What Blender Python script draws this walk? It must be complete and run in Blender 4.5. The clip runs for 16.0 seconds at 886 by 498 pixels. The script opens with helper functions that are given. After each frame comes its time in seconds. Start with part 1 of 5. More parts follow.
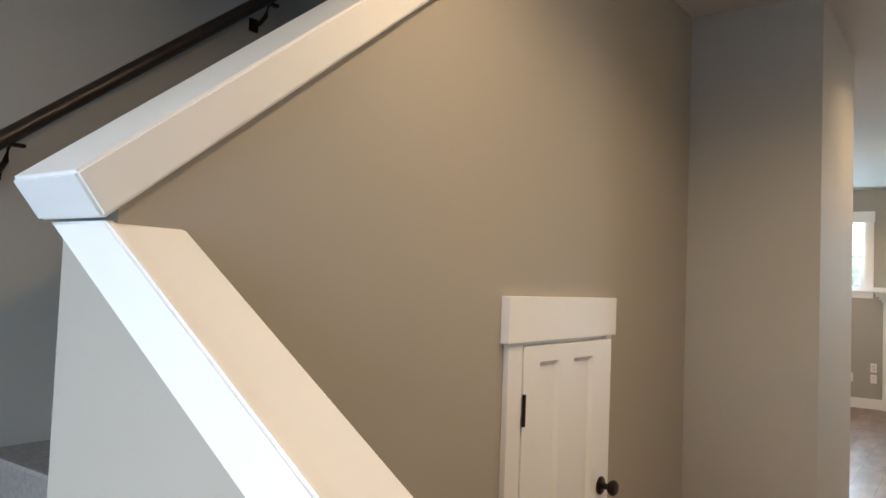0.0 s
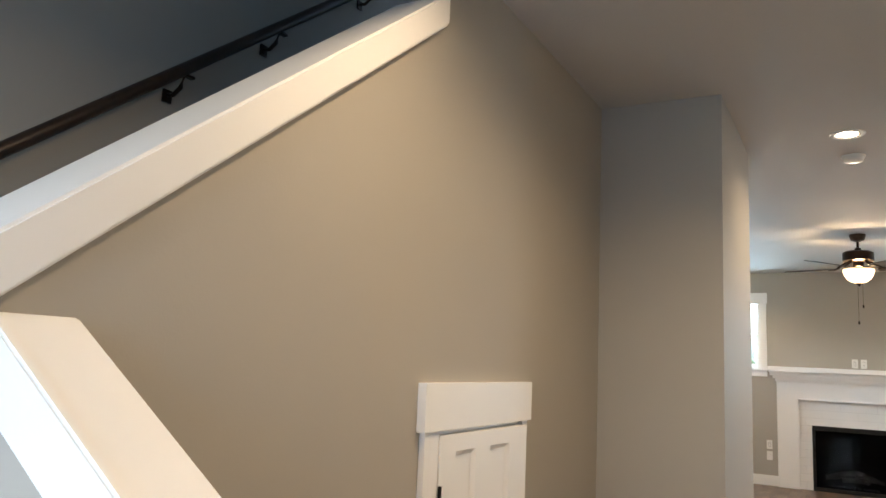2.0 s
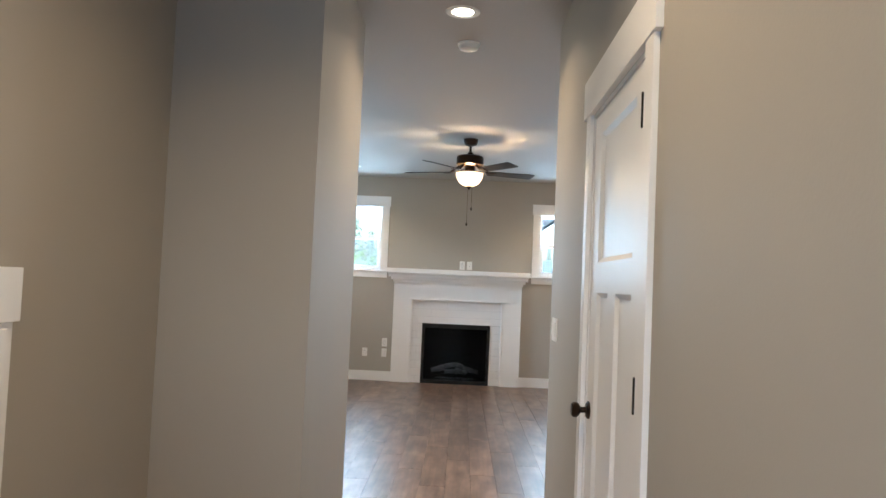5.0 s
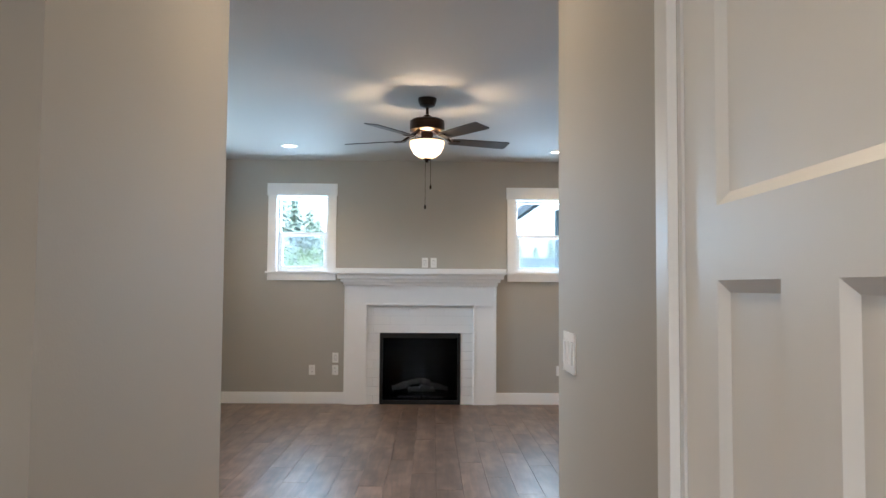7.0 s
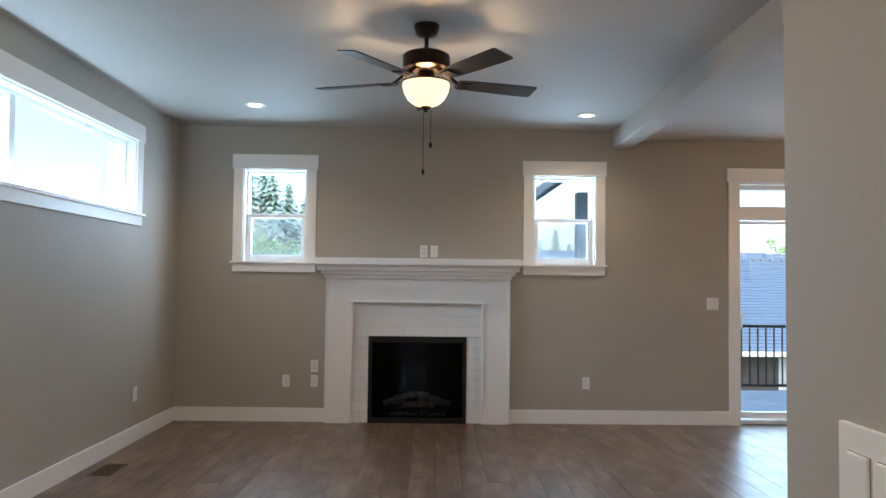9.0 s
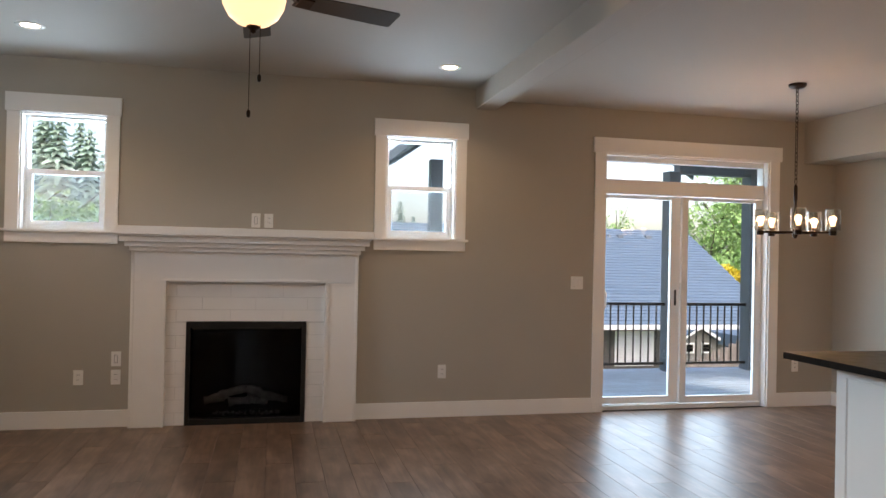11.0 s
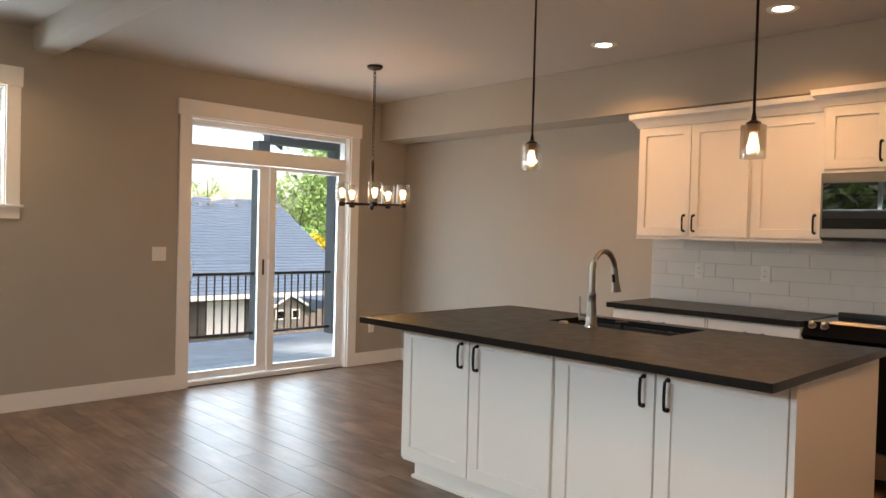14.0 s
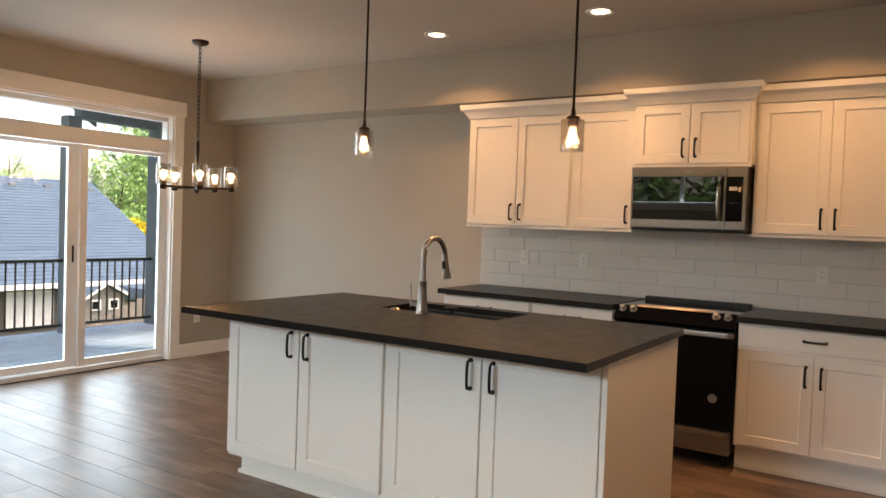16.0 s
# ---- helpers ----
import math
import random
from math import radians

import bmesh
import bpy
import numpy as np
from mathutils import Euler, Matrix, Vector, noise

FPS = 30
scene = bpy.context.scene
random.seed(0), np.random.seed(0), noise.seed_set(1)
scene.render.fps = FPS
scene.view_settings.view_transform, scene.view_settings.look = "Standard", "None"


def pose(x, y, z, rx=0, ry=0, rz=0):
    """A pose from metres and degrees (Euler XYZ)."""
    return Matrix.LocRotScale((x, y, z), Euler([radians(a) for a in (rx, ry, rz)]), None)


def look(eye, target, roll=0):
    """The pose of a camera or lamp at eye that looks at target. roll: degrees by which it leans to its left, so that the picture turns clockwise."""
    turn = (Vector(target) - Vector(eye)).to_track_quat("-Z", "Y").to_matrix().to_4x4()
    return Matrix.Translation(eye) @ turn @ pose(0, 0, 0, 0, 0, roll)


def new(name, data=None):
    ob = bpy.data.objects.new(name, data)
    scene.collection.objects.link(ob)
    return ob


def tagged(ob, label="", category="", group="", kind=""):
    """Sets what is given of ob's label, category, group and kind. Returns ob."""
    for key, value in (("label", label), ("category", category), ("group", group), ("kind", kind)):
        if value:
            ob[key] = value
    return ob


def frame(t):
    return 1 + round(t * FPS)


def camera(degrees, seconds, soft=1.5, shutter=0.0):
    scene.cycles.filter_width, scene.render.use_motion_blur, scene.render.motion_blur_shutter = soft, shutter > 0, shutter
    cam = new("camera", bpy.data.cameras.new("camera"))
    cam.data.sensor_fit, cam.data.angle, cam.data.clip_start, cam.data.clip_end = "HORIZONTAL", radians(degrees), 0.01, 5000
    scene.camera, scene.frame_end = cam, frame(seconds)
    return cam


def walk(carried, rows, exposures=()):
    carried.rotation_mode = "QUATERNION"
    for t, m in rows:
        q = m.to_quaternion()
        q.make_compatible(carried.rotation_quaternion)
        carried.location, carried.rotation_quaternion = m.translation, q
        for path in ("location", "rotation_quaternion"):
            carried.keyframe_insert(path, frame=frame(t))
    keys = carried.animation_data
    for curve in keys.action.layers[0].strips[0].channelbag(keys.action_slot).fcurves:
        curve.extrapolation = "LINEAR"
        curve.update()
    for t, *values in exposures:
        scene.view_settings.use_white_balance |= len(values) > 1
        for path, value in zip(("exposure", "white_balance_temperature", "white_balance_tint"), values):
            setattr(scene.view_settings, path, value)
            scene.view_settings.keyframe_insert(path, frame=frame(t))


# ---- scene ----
cam = camera(62.3, 16.0)
SKY, DAY, ENTRY, CANS, FANW, PEND, CHAN, FAN0, CH0 = .11, 12.5, 8.0, 1.8, 4.3, 3.0, 2.5, 18, 20
PATH = [
    (0, (0.013, -11.241, 1.44), (-1.152, -9.618, 1.533), 2.2),
    (0.5, (0.006, -11.244, 1.468), (-1.223, -9.676, 1.653), 2.2),
    (1, (0.0, -11.245, 1.485), (-1.237, -9.697, 1.752), 2.2),
    (1.5, (-0.015, -11.223, 1.484), (-1.199, -9.642, 1.796), 2.3),
    (2, (-0.029, -11.214, 1.479), (-0.987, -9.484, 1.777), 2.7),
    (2.5, (-0.007, -11.219, 1.474), (-0.74, -9.38, 1.753), 2.4),
    (3, (-0.002, -11.198, 1.467), (-0.521, -9.282, 1.707), 2.0),
    (3.5, (-0.013, -11.154, 1.45), (-0.328, -9.188, 1.63), 1.8),
    (4, (-0.003, -11.025, 1.425), (-0.173, -9.036, 1.547), 2.1),
    (4.5, (0.044, -10.74, 1.427), (-0.049, -8.744, 1.525), 3.0),
    (4.7, (0.054, -10.624, 1.421), (-0.019, -8.627, 1.513), 3.0),
    (6.8, (0.141, -8.916, 1.403), (0.166, -6.919, 1.5), 0.2),
    (7, (0.147, -8.776, 1.393), (0.176, -6.779, 1.495), 0.4),
    (7.5, (0.162, -8.404, 1.405), (0.184, -6.407, 1.514), 0.2),
    (8, (0.129, -7.977, 1.394), (0.132, -5.98, 1.502), 0.4),
    (8.2, (0.128, -7.827, 1.392), (0.128, -5.83, 1.496), 0.4),
    (10.3, (0.195, -6.478, 1.398), (0.435, -4.493, 1.445), 1.2),
    (10.5, (0.192, -6.408, 1.405), (0.488, -4.430, 1.443), 1.2),
    (11, (0.205, -6.279, 1.428), (0.656, -4.331, 1.442), 1.2),
    (11.5, (0.242, -6.212, 1.438), (0.871, -4.313, 1.435), 1.2),
    (12, (0.285, -6.200, 1.442), (1.092, -4.370, 1.423), 1.3),
    (12.5, (0.296, -6.205, 1.439), (1.275, -4.462, 1.41), 1.4),
    (13, (0.307, -6.196, 1.435), (1.439, -4.548, 1.398), 1.4),
    (13.5, (0.309, -6.181, 1.434), (1.581, -4.638, 1.392), 1.5),
    (14, (0.308, -6.18, 1.432), (1.7, -4.745, 1.388), 1.5),
    (14.5, (0.314, -6.181, 1.435), (1.802, -4.846, 1.386), 1.7),
    (15, (0.328, -6.174, 1.434), (1.892, -4.929, 1.38), 1.8),
    (15.5, (0.34, -6.174, 1.434), (1.966, -5.01, 1.375), 2.0),
    (16, (0.345, -6.179, 1.432), (2.02, -5.088, 1.366), 2.1),
]
EXPO = [(0, 2.7, 6500, 8), (2, 2.88, 6350, 7), (3, 2.7, 6000, 7), (4.7, 2.7, 5850, 7), (7, 2.53, 5700, 7), (8.2, 2.28, 5700, 6), (10.3, 1.85, 6450, 14), (12.5, 1.97, 7500, 17), (16, 2.06, 7700, 15)]
walk(cam, [(t, look(eye, target, roll)) for t, eye, target, roll in PATH], exposures=EXPO)

# ---- light ----
world = bpy.data.worlds.new("world")
scene.world = world
world.use_nodes = True
wt = world.node_tree
sky = wt.nodes.new("ShaderNodeTexSky")
sky.sky_type = 'NISHITA'
sky.sun_disc = False
sky.sun_elevation = radians(48)
sky.sun_rotation = radians(200)
sky.air_density = 1.0
sky.dust_density = 3.0
bg = wt.nodes["Background"]
bg.inputs[1].default_value = SKY
wt.links.new(sky.outputs[0], bg.inputs[0])
sun = new("sun", bpy.data.lights.new("sun", 'SUN'))
sun.data.energy, sun.data.angle, sun.data.color = .8, radians(12), (1, .96, .9)
sun.matrix_world = look((0, 0, 20), (-6, 12, 0))


def lamp(name, kind, m, power, color, size=.1, size_y=None, spread=None, blend=.8):
    d = bpy.data.lights.new(name, kind)
    d.energy, d.color = power, color
    if kind == 'AREA':
        d.size = size
        d.shape = 'DISK' if size_y is None else 'RECTANGLE'
        if size_y is not None:
            d.size_y = size_y
        if spread:
            d.spread = radians(spread)
    elif kind == 'SPOT':
        d.shadow_soft_size, d.spot_size, d.spot_blend = size, radians(spread), blend
    else:
        d.shadow_soft_size = size
    ob = new(name, d)
    ob.matrix_world = m
    return ob


WARM = (1.0, .72, .45)
WARM2 = (1.0, .55, .25)
COOL = (.60, .82, 1.0)
# daylight through the openings
lamp("daylight", 'AREA', look((-2.44, -2.74, 1.96), (-2.44, -2.7399, 3.0)), DAY * .75, COOL, .12, 3.2)
lamp("daylight", 'AREA', look((4.05, .45, 1.15), (4.05, -3, .3)), DAY * 1.35, COOL, 1.7, 2.2)
lamp("daylight", 'AREA', look((-1.42, .3, 2.02), (-1.42, -3, 1.0)), DAY * .8, COOL, .6, .9)
lamp("daylight", 'AREA', look((1.45, .3, 2.02), (1.45, -3, 1.0)), DAY * .8, COOL, .6, .9)
# fill lamp added out past the west window to brighten floor and island
lamp("daylight", 'AREA', look((-6.0, -2.4, 3.6), (2.6, -4.4, .3)), DAY * 4.9, COOL, 3.4, 1.5, spread=100)
# blue lamp added at the unseen entry to cool the stair walls
lamp("daylight", 'AREA', look((-.9, -12.57, 1.35), (-1.1, -9.5, 1.2)), ENTRY * .52, (.26, .57, 1.0), 1.6, 1.6)

# ---- materials ----


def mat(name, color, rough=.5, metal=0.0, var=.06, scale=6.0, bump=0.0, bump_scale=60.0, island=0.0, obj_random=0.0, coat=0.0, aniso=None, spec=.5):
    m = bpy.data.materials.new(name)
    m.use_nodes = True
    nt = m.node_tree
    b = nt.nodes["Principled BSDF"]
    b.inputs["Roughness"].default_value = rough
    b.inputs["Metallic"].default_value = metal
    b.inputs["Coat Weight"].default_value = coat
    b.inputs["Specular IOR Level"].default_value = spec
    tc = nt.nodes.new("ShaderNodeTexCoord")
    mp = nt.nodes.new("ShaderNodeMapping")
    nt.links.new(tc.outputs["Object"], mp.inputs[0])
    if aniso:
        mp.inputs["Scale"].default_value = aniso
    n1 = nt.nodes.new("ShaderNodeTexNoise")
    n1.inputs["Scale"].default_value = scale
    n1.inputs["Detail"].default_value = 5
    nt.links.new(mp.outputs[0], n1.inputs["Vector"])
    ramp = nt.nodes.new("ShaderNodeMapRange")
    ramp.inputs[1].default_value, ramp.inputs[2].default_value = .3, .7
    ramp.inputs[3].default_value, ramp.inputs[4].default_value = 1 - var, 1 + var
    nt.links.new(n1.outputs[0], ramp.inputs[0])
    hsv = nt.nodes.new("ShaderNodeHueSaturation")
    hsv.inputs["Color"].default_value = (*color, 1)
    val = ramp.outputs[0]
    if obj_random or island:
        src = nt.nodes.new("ShaderNodeObjectInfo").outputs["Random"] if obj_random else nt.nodes.new("ShaderNodeNewGeometry").outputs["Random Per Island"]
        r2 = nt.nodes.new("ShaderNodeMapRange")
        k = obj_random or island
        r2.inputs[3].default_value, r2.inputs[4].default_value = 1 - k, 1 + k
        nt.links.new(src, r2.inputs[0])
        mul = nt.nodes.new("ShaderNodeMath")
        mul.operation = 'MULTIPLY'
        nt.links.new(val, mul.inputs[0])
        nt.links.new(r2.outputs[0], mul.inputs[1])
        val = mul.outputs[0]
    nt.links.new(val, hsv.inputs["Value"])
    nt.links.new(hsv.outputs[0], b.inputs["Base Color"])
    rr = nt.nodes.new("ShaderNodeMapRange")
    rr.inputs[3].default_value, rr.inputs[4].default_value = max(0, rough - .08), min(1, rough + .08)
    nt.links.new(n1.outputs[0], rr.inputs[0])
    nt.links.new(rr.outputs[0], b.inputs["Roughness"])
    if bump:
        n2 = nt.nodes.new("ShaderNodeTexNoise")
        n2.inputs["Scale"].default_value = bump_scale
        n2.inputs["Detail"].default_value = 3
        nt.links.new(mp.outputs[0], n2.inputs["Vector"])
        bp = nt.nodes.new("ShaderNodeBump")
        bp.inputs["Strength"].default_value = bump
        bp.inputs["Distance"].default_value = .004
        nt.links.new(n2.outputs[0], bp.inputs["Height"])
        nt.links.new(bp.outputs[0], b.inputs["Normal"])
    return m


def glow(name, color, strength, base=(.9, .9, .88)):
    m = bpy.data.materials.new(name)
    m.use_nodes = True
    b = m.node_tree.nodes["Principled BSDF"]
    b.inputs["Base Color"].default_value = (*base, 1)
    b.inputs["Emission Color"].default_value = (*color, 1)
    b.inputs["Emission Strength"].default_value = strength
    return m


def glass(name, color=(1, 1, 1), rough=0.0, low=.04):
    m = bpy.data.materials.new(name)
    m.use_nodes = True
    nt = m.node_tree
    nt.nodes.remove(nt.nodes["Principled BSDF"])
    tr = nt.nodes.new("ShaderNodeBsdfTransparent")
    tr.inputs[0].default_value = (*color, 1)
    gl = nt.nodes.new("ShaderNodeBsdfGlossy")
    gl.inputs["Roughness"].default_value = rough
    lw = nt.nodes.new("ShaderNodeLayerWeight")
    lw.inputs[0].default_value = .5
    pw = nt.nodes.new("ShaderNodeMath")
    pw.operation = 'POWER'
    pw.inputs[1].default_value = 4.0
    nt.links.new(lw.outputs["Facing"], pw.inputs[0])
    fr = nt.nodes.new("ShaderNodeMapRange")
    fr.inputs[3].default_value, fr.inputs[4].default_value = low, .55
    nt.links.new(pw.outputs[0], fr.inputs[0])
    mx = nt.nodes.new("ShaderNodeMixShader")
    nt.links.new(fr.outputs[0], mx.inputs[0])
    nt.links.new(tr.outputs[0], mx.inputs[1])
    nt.links.new(gl.outputs[0], mx.inputs[2])
    nt.links.new(mx.outputs[0], nt.nodes["Material Output"].inputs[0])
    return m


def wood_floor(name):
    m = bpy.data.materials.new(name)
    m.use_nodes = True
    nt = m.node_tree
    L = nt.links.new
    b = nt.nodes["Principled BSDF"]
    tc = nt.nodes.new("ShaderNodeTexCoord")
    info = nt.nodes.new("ShaderNodeObjectInfo")
    geo = nt.nodes.new("ShaderNodeNewGeometry")
    add = nt.nodes.new("ShaderNodeMath")
    L(info.outputs["Random"], add.inputs[0])
    L(geo.outputs["Random Per Island"], add.inputs[1])
    fract = nt.nodes.new("ShaderNodeMath")
    fract.operation = 'FRACT'
    L(add.outputs[0], fract.inputs[0])
    rnd = fract.outputs[0]
    shift = nt.nodes.new("ShaderNodeVectorMath")
    shift.operation = 'SCALE'
    shift.inputs[0].default_value = (37, 91, 13)
    L(rnd, shift.inputs["Scale"])
    sm = nt.nodes.new("ShaderNodeVectorMath")
    L(geo.outputs["Position"], sm.inputs[0])
    L(shift.outputs[0], sm.inputs[1])
    mp = nt.nodes.new("ShaderNodeMapping")
    mp.inputs["Scale"].default_value = (13, .8, 1)
    L(sm.outputs[0], mp.inputs[0])
    grain = nt.nodes.new("ShaderNodeTexNoise")
    grain.inputs["Scale"].default_value = 2.2
    grain.inputs["Detail"].default_value = 4
    grain.inputs["Distortion"].default_value = .6
    L(mp.outputs[0], grain.inputs["Vector"])
    mp2 = nt.nodes.new("ShaderNodeMapping")
    mp2.inputs["Scale"].default_value = (5, 1.9, 1)
    L(sm.outputs[0], mp2.inputs[0])
    knots = nt.nodes.new("ShaderNodeTexNoise")
    knots.inputs["Scale"].default_value = 1.6
    knots.inputs["Detail"].default_value = 4
    L(mp2.outputs[0], knots.inputs["Vector"])
    cr = nt.nodes.new("ShaderNodeValToRGB")
    cr.color_ramp.elements[0].position, cr.color_ramp.elements[0].color = .34, (.072, .046, .034, 1)
    cr.color_ramp.elements[1].position, cr.color_ramp.elements[1].color = .68, (.29, .192, .137, 1)
    e = cr.color_ramp.elements.new(.5)
    e.color = (.160, .103, .074, 1)
    mixv = nt.nodes.new("ShaderNodeMix")
    mixv.inputs[0].default_value = .6
    L(grain.outputs[0], mixv.inputs[2])
    L(knots.outputs[0], mixv.inputs[3])
    L(mixv.outputs[0], cr.inputs[0])
    hsv = nt.nodes.new("ShaderNodeHueSaturation")
    vr = nt.nodes.new("ShaderNodeMapRange")
    vr.inputs[3].default_value, vr.inputs[4].default_value = .82, 1.18
    L(rnd, vr.inputs[0])
    L(vr.outputs[0], hsv.inputs["Value"])
    L(cr.outputs[0], hsv.inputs["Color"])
    L(hsv.outputs[0], b.inputs["Base Color"])
    rr = nt.nodes.new("ShaderNodeMapRange")
    rr.inputs[3].default_value, rr.inputs[4].default_value = .28, .40
    L(grain.outputs[0], rr.inputs[0])
    L(rr.outputs[0], b.inputs["Roughness"])
    bp = nt.nodes.new("ShaderNodeBump")
    bp.inputs["Strength"].default_value = .03
    bp.inputs["Distance"].default_value = .002
    L(grain.outputs[0], bp.inputs["Height"])
    L(bp.outputs[0], b.inputs["Normal"])
    return m


PAINT = mat("wall_paint", (.415, .386, .334), .62, var=.03, scale=1.3, bump=.09, bump_scale=110)
CEIL = mat("ceiling_paint", (.48, .455, .42), .75, var=.02, scale=1.0, bump=.45, bump_scale=70)
TRIM = mat("white_trim_paint", (.87, .86, .84), .4, var=.015, scale=3, bump=.03, bump_scale=30)
CAB = mat("white_cabinet_paint", (.82, .80, .76), .36, var=.012, scale=2, bump=.03, bump_scale=40)
FLOOR = wood_floor("laminate_planks")
SEAM = mat("dark_underlay", (.055, .04, .032), .7)
BLACK = mat("black_metal", (.016, .015, .014), .42, .6, var=.1, scale=20)
BRONZE = mat("oil_rubbed_bronze", (.035, .022, .015), .38, .85, var=.15, scale=25)
SOCKET = mat("aged_bronze_socket", (.16, .11, .075), .4, .7, var=.15, scale=25)
COUNTER = mat("black_quartz", (.009, .0078, .007), .34, var=.05, scale=14, spec=.22)
STEEL = mat("brushed_steel", (.24, .228, .21), .36, 1.0, var=.05, scale=8, bump=.05, bump_scale=50, aniso=(1, 40, 1))
NICKEL = mat("brushed_nickel", (.42, .39, .355), .3, 1.0, var=.04, scale=30)
TILE = mat("glazed_white_tile", (.78, .765, .735), .12, var=.015, scale=4, bump=.10, bump_scale=7, obj_random=.025)
GROUT = mat("pale_grout", (.60, .59, .57), .9, bump=.2)
TILE2 = mat("white_surround_tile", (.87, .86, .84), .2, var=.015, scale=4, bump=.08, bump_scale=9, obj_random=.02)
GROUT2 = mat("grey_grout", (.70, .69, .67), .9, bump=.2)
PLASTIC = mat("white_plastic", (.84, .83, .80), .3, var=.01)
DARKSLOT = mat("dark_slot", (.02, .02, .02), .6)
VINYL = mat("white_vinyl", (.84, .85, .85), .3, var=.01)
BLKGLASS = mat("black_glass", (.005, .005, .006), -.04, var=.02, spec=.08)
MWGLASS = mat("microwave_glass", (.006, .007, .007), -.06, var=.02, spec=.8)
FANWOOD = mat("dark_fan_blade", (.025, .018, .014), .4, var=.2, scale=3, aniso=(2, 30, 2))
LOG = mat("ceramic_log", (.18, .158, .138), .9, var=.5, scale=14, bump=.9, bump_scale=40)
EMBER = mat("grey_embers", (.16, .155, .15), .9, var=.4, scale=30, bump=.8)
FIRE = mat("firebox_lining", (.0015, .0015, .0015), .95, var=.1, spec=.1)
RAILWOOD = mat("dark_stained_wood", (.035, .021, .014), .38, var=.25, scale=4, aniso=(1, 12, 12))
WIN = glass("window_glass")
FIREGLASS = glass("smoked_fire_glass", (.64, .66, .70), low=.006)
SCREEN = bpy.data.materials.new("insect_screen_mesh")
SCREEN.use_nodes = True
_n = SCREEN.node_tree
_t = _n.nodes.new("ShaderNodeBsdfTransparent")
_m = _n.nodes.new("ShaderNodeMixShader")
_m.inputs[0].default_value = .25
_n.nodes["Principled BSDF"].inputs["Base Color"].default_value = (.3, .33, .34, 1)
_n.links.new(_t.outputs[0], _m.inputs[1])
_n.links.new(_n.nodes["Principled BSDF"].outputs[0], _m.inputs[2])
_n.links.new(_m.outputs[0], _n.nodes["Material Output"].inputs[0])
SHADE = glass("clear_shade_glass", (.92, .90, .87), low=.15)
CANGLOW = glow("can_light_diffuser", (1, .80, .58), 3.5)
BULB = glow("filament_bulb", (1, .70, .38), 1.7)
BOWL = glow("frosted_bowl_glow", (1, .62, .30), .5, (.62, .50, .34))
DECKM = mat("grey_deck_board", (.64, .75, .83), .6, var=.1, scale=8, obj_random=.06)
DARKTRIM = mat("dark_grey_paint", (.15, .18, .21), .5, var=.08)
SOFFIT = mat("grey_soffit_board", (.22, .25, .28), .6, var=.05)
SHINGLE = mat("dark_asphalt_shingle", (.098, .152, .22), .9, var=.1, scale=40, bump=.2, bump_scale=120, island=.12)
SIDING = mat("taupe_lap_siding", (.088, .08, .072), .7, var=.05, scale=5)
SIDING2 = mat("pale_grey_siding", (.19, .18, .17), .7, var=.05, scale=5)
FENCEM = mat("cedar_fence", (.21, .18, .16), .8, var=.2, scale=6, obj_random=.1)
GRASSM = mat("grass", (.07, .13, .03), .9, var=.4, scale=3, bump=.6, bump_scale=30)
BARK = mat("bark", (.06, .045, .035), .9, var=.3, scale=14, bump=.7)
# needle green is paled and blued, so distance haze sits in the colour
LEAF = mat("hazy_conifer_needles", (.28, .40, .31), .7, var=.15, scale=.8, island=.22)
LEAF2 = mat("spring_leaves", (.27, .45, .15), .65, var=.2, scale=.8, island=.28)
YELLOW = mat("yellow_broom_flowers", (.62, .50, .03), .7, var=.2, island=.3)
BLIND = mat("white_shutter", (.75, .76, .76), .5)

# ---- building helpers ----


def box(bm, x0, x1, y0, y1, z0, z1, bevel=0.0, m=None):
    mm = Matrix.Translation(((x0 + x1) / 2, (y0 + y1) / 2, (z0 + z1) / 2)) @ Matrix.Diagonal((abs(x1 - x0), abs(y1 - y0), abs(z1 - z0), 1))
    if m is not None:
        mm = m @ mm
    r = bmesh.ops.create_cube(bm, size=1, matrix=mm)
    if bevel:
        edges = list({e for v in r["verts"] for e in v.link_edges})
        bmesh.ops.bevel(bm, geom=edges, offset=bevel, segments=2, affect='EDGES', profile=.7)
    return bm


def cyl(bm, p0, p1, r0, r1=None, seg=20, caps=True):
    p0, p1 = Vector(p0), Vector(p1)
    d = p1 - p0
    q = d.to_track_quat('Z', 'Y').to_matrix().to_4x4()
    bmesh.ops.create_cone(bm, cap_ends=caps, segments=seg, radius1=r0, radius2=r0 if r1 is None else r1, depth=d.length,
                          matrix=Matrix.Translation((p0 + p1) / 2) @ q)
    return bm


def lathe(bm, profile, seg=32, m=None, cap=True):
    """Turns (radius, height) pairs about z."""
    rings = []
    for r, z in profile:
        ring = []
        for i in range(seg):
            a = 2 * math.pi * i / seg
            v = Vector((r * math.cos(a), r * math.sin(a), z))
            ring.append(bm.verts.new(m @ v if m is not None else v))
        rings.append(ring)
    for a, b in zip(rings, rings[1:]):
        for i in range(seg):
            bm.faces.new((a[i], a[(i + 1) % seg], b[(i + 1) % seg], b[i]))
    if cap and profile[0][0] > 1e-4:
        bm.faces.new(rings[0][::-1])
    if cap and profile[-1][0] > 1e-4:
        bm.faces.new(rings[-1])
    return bm


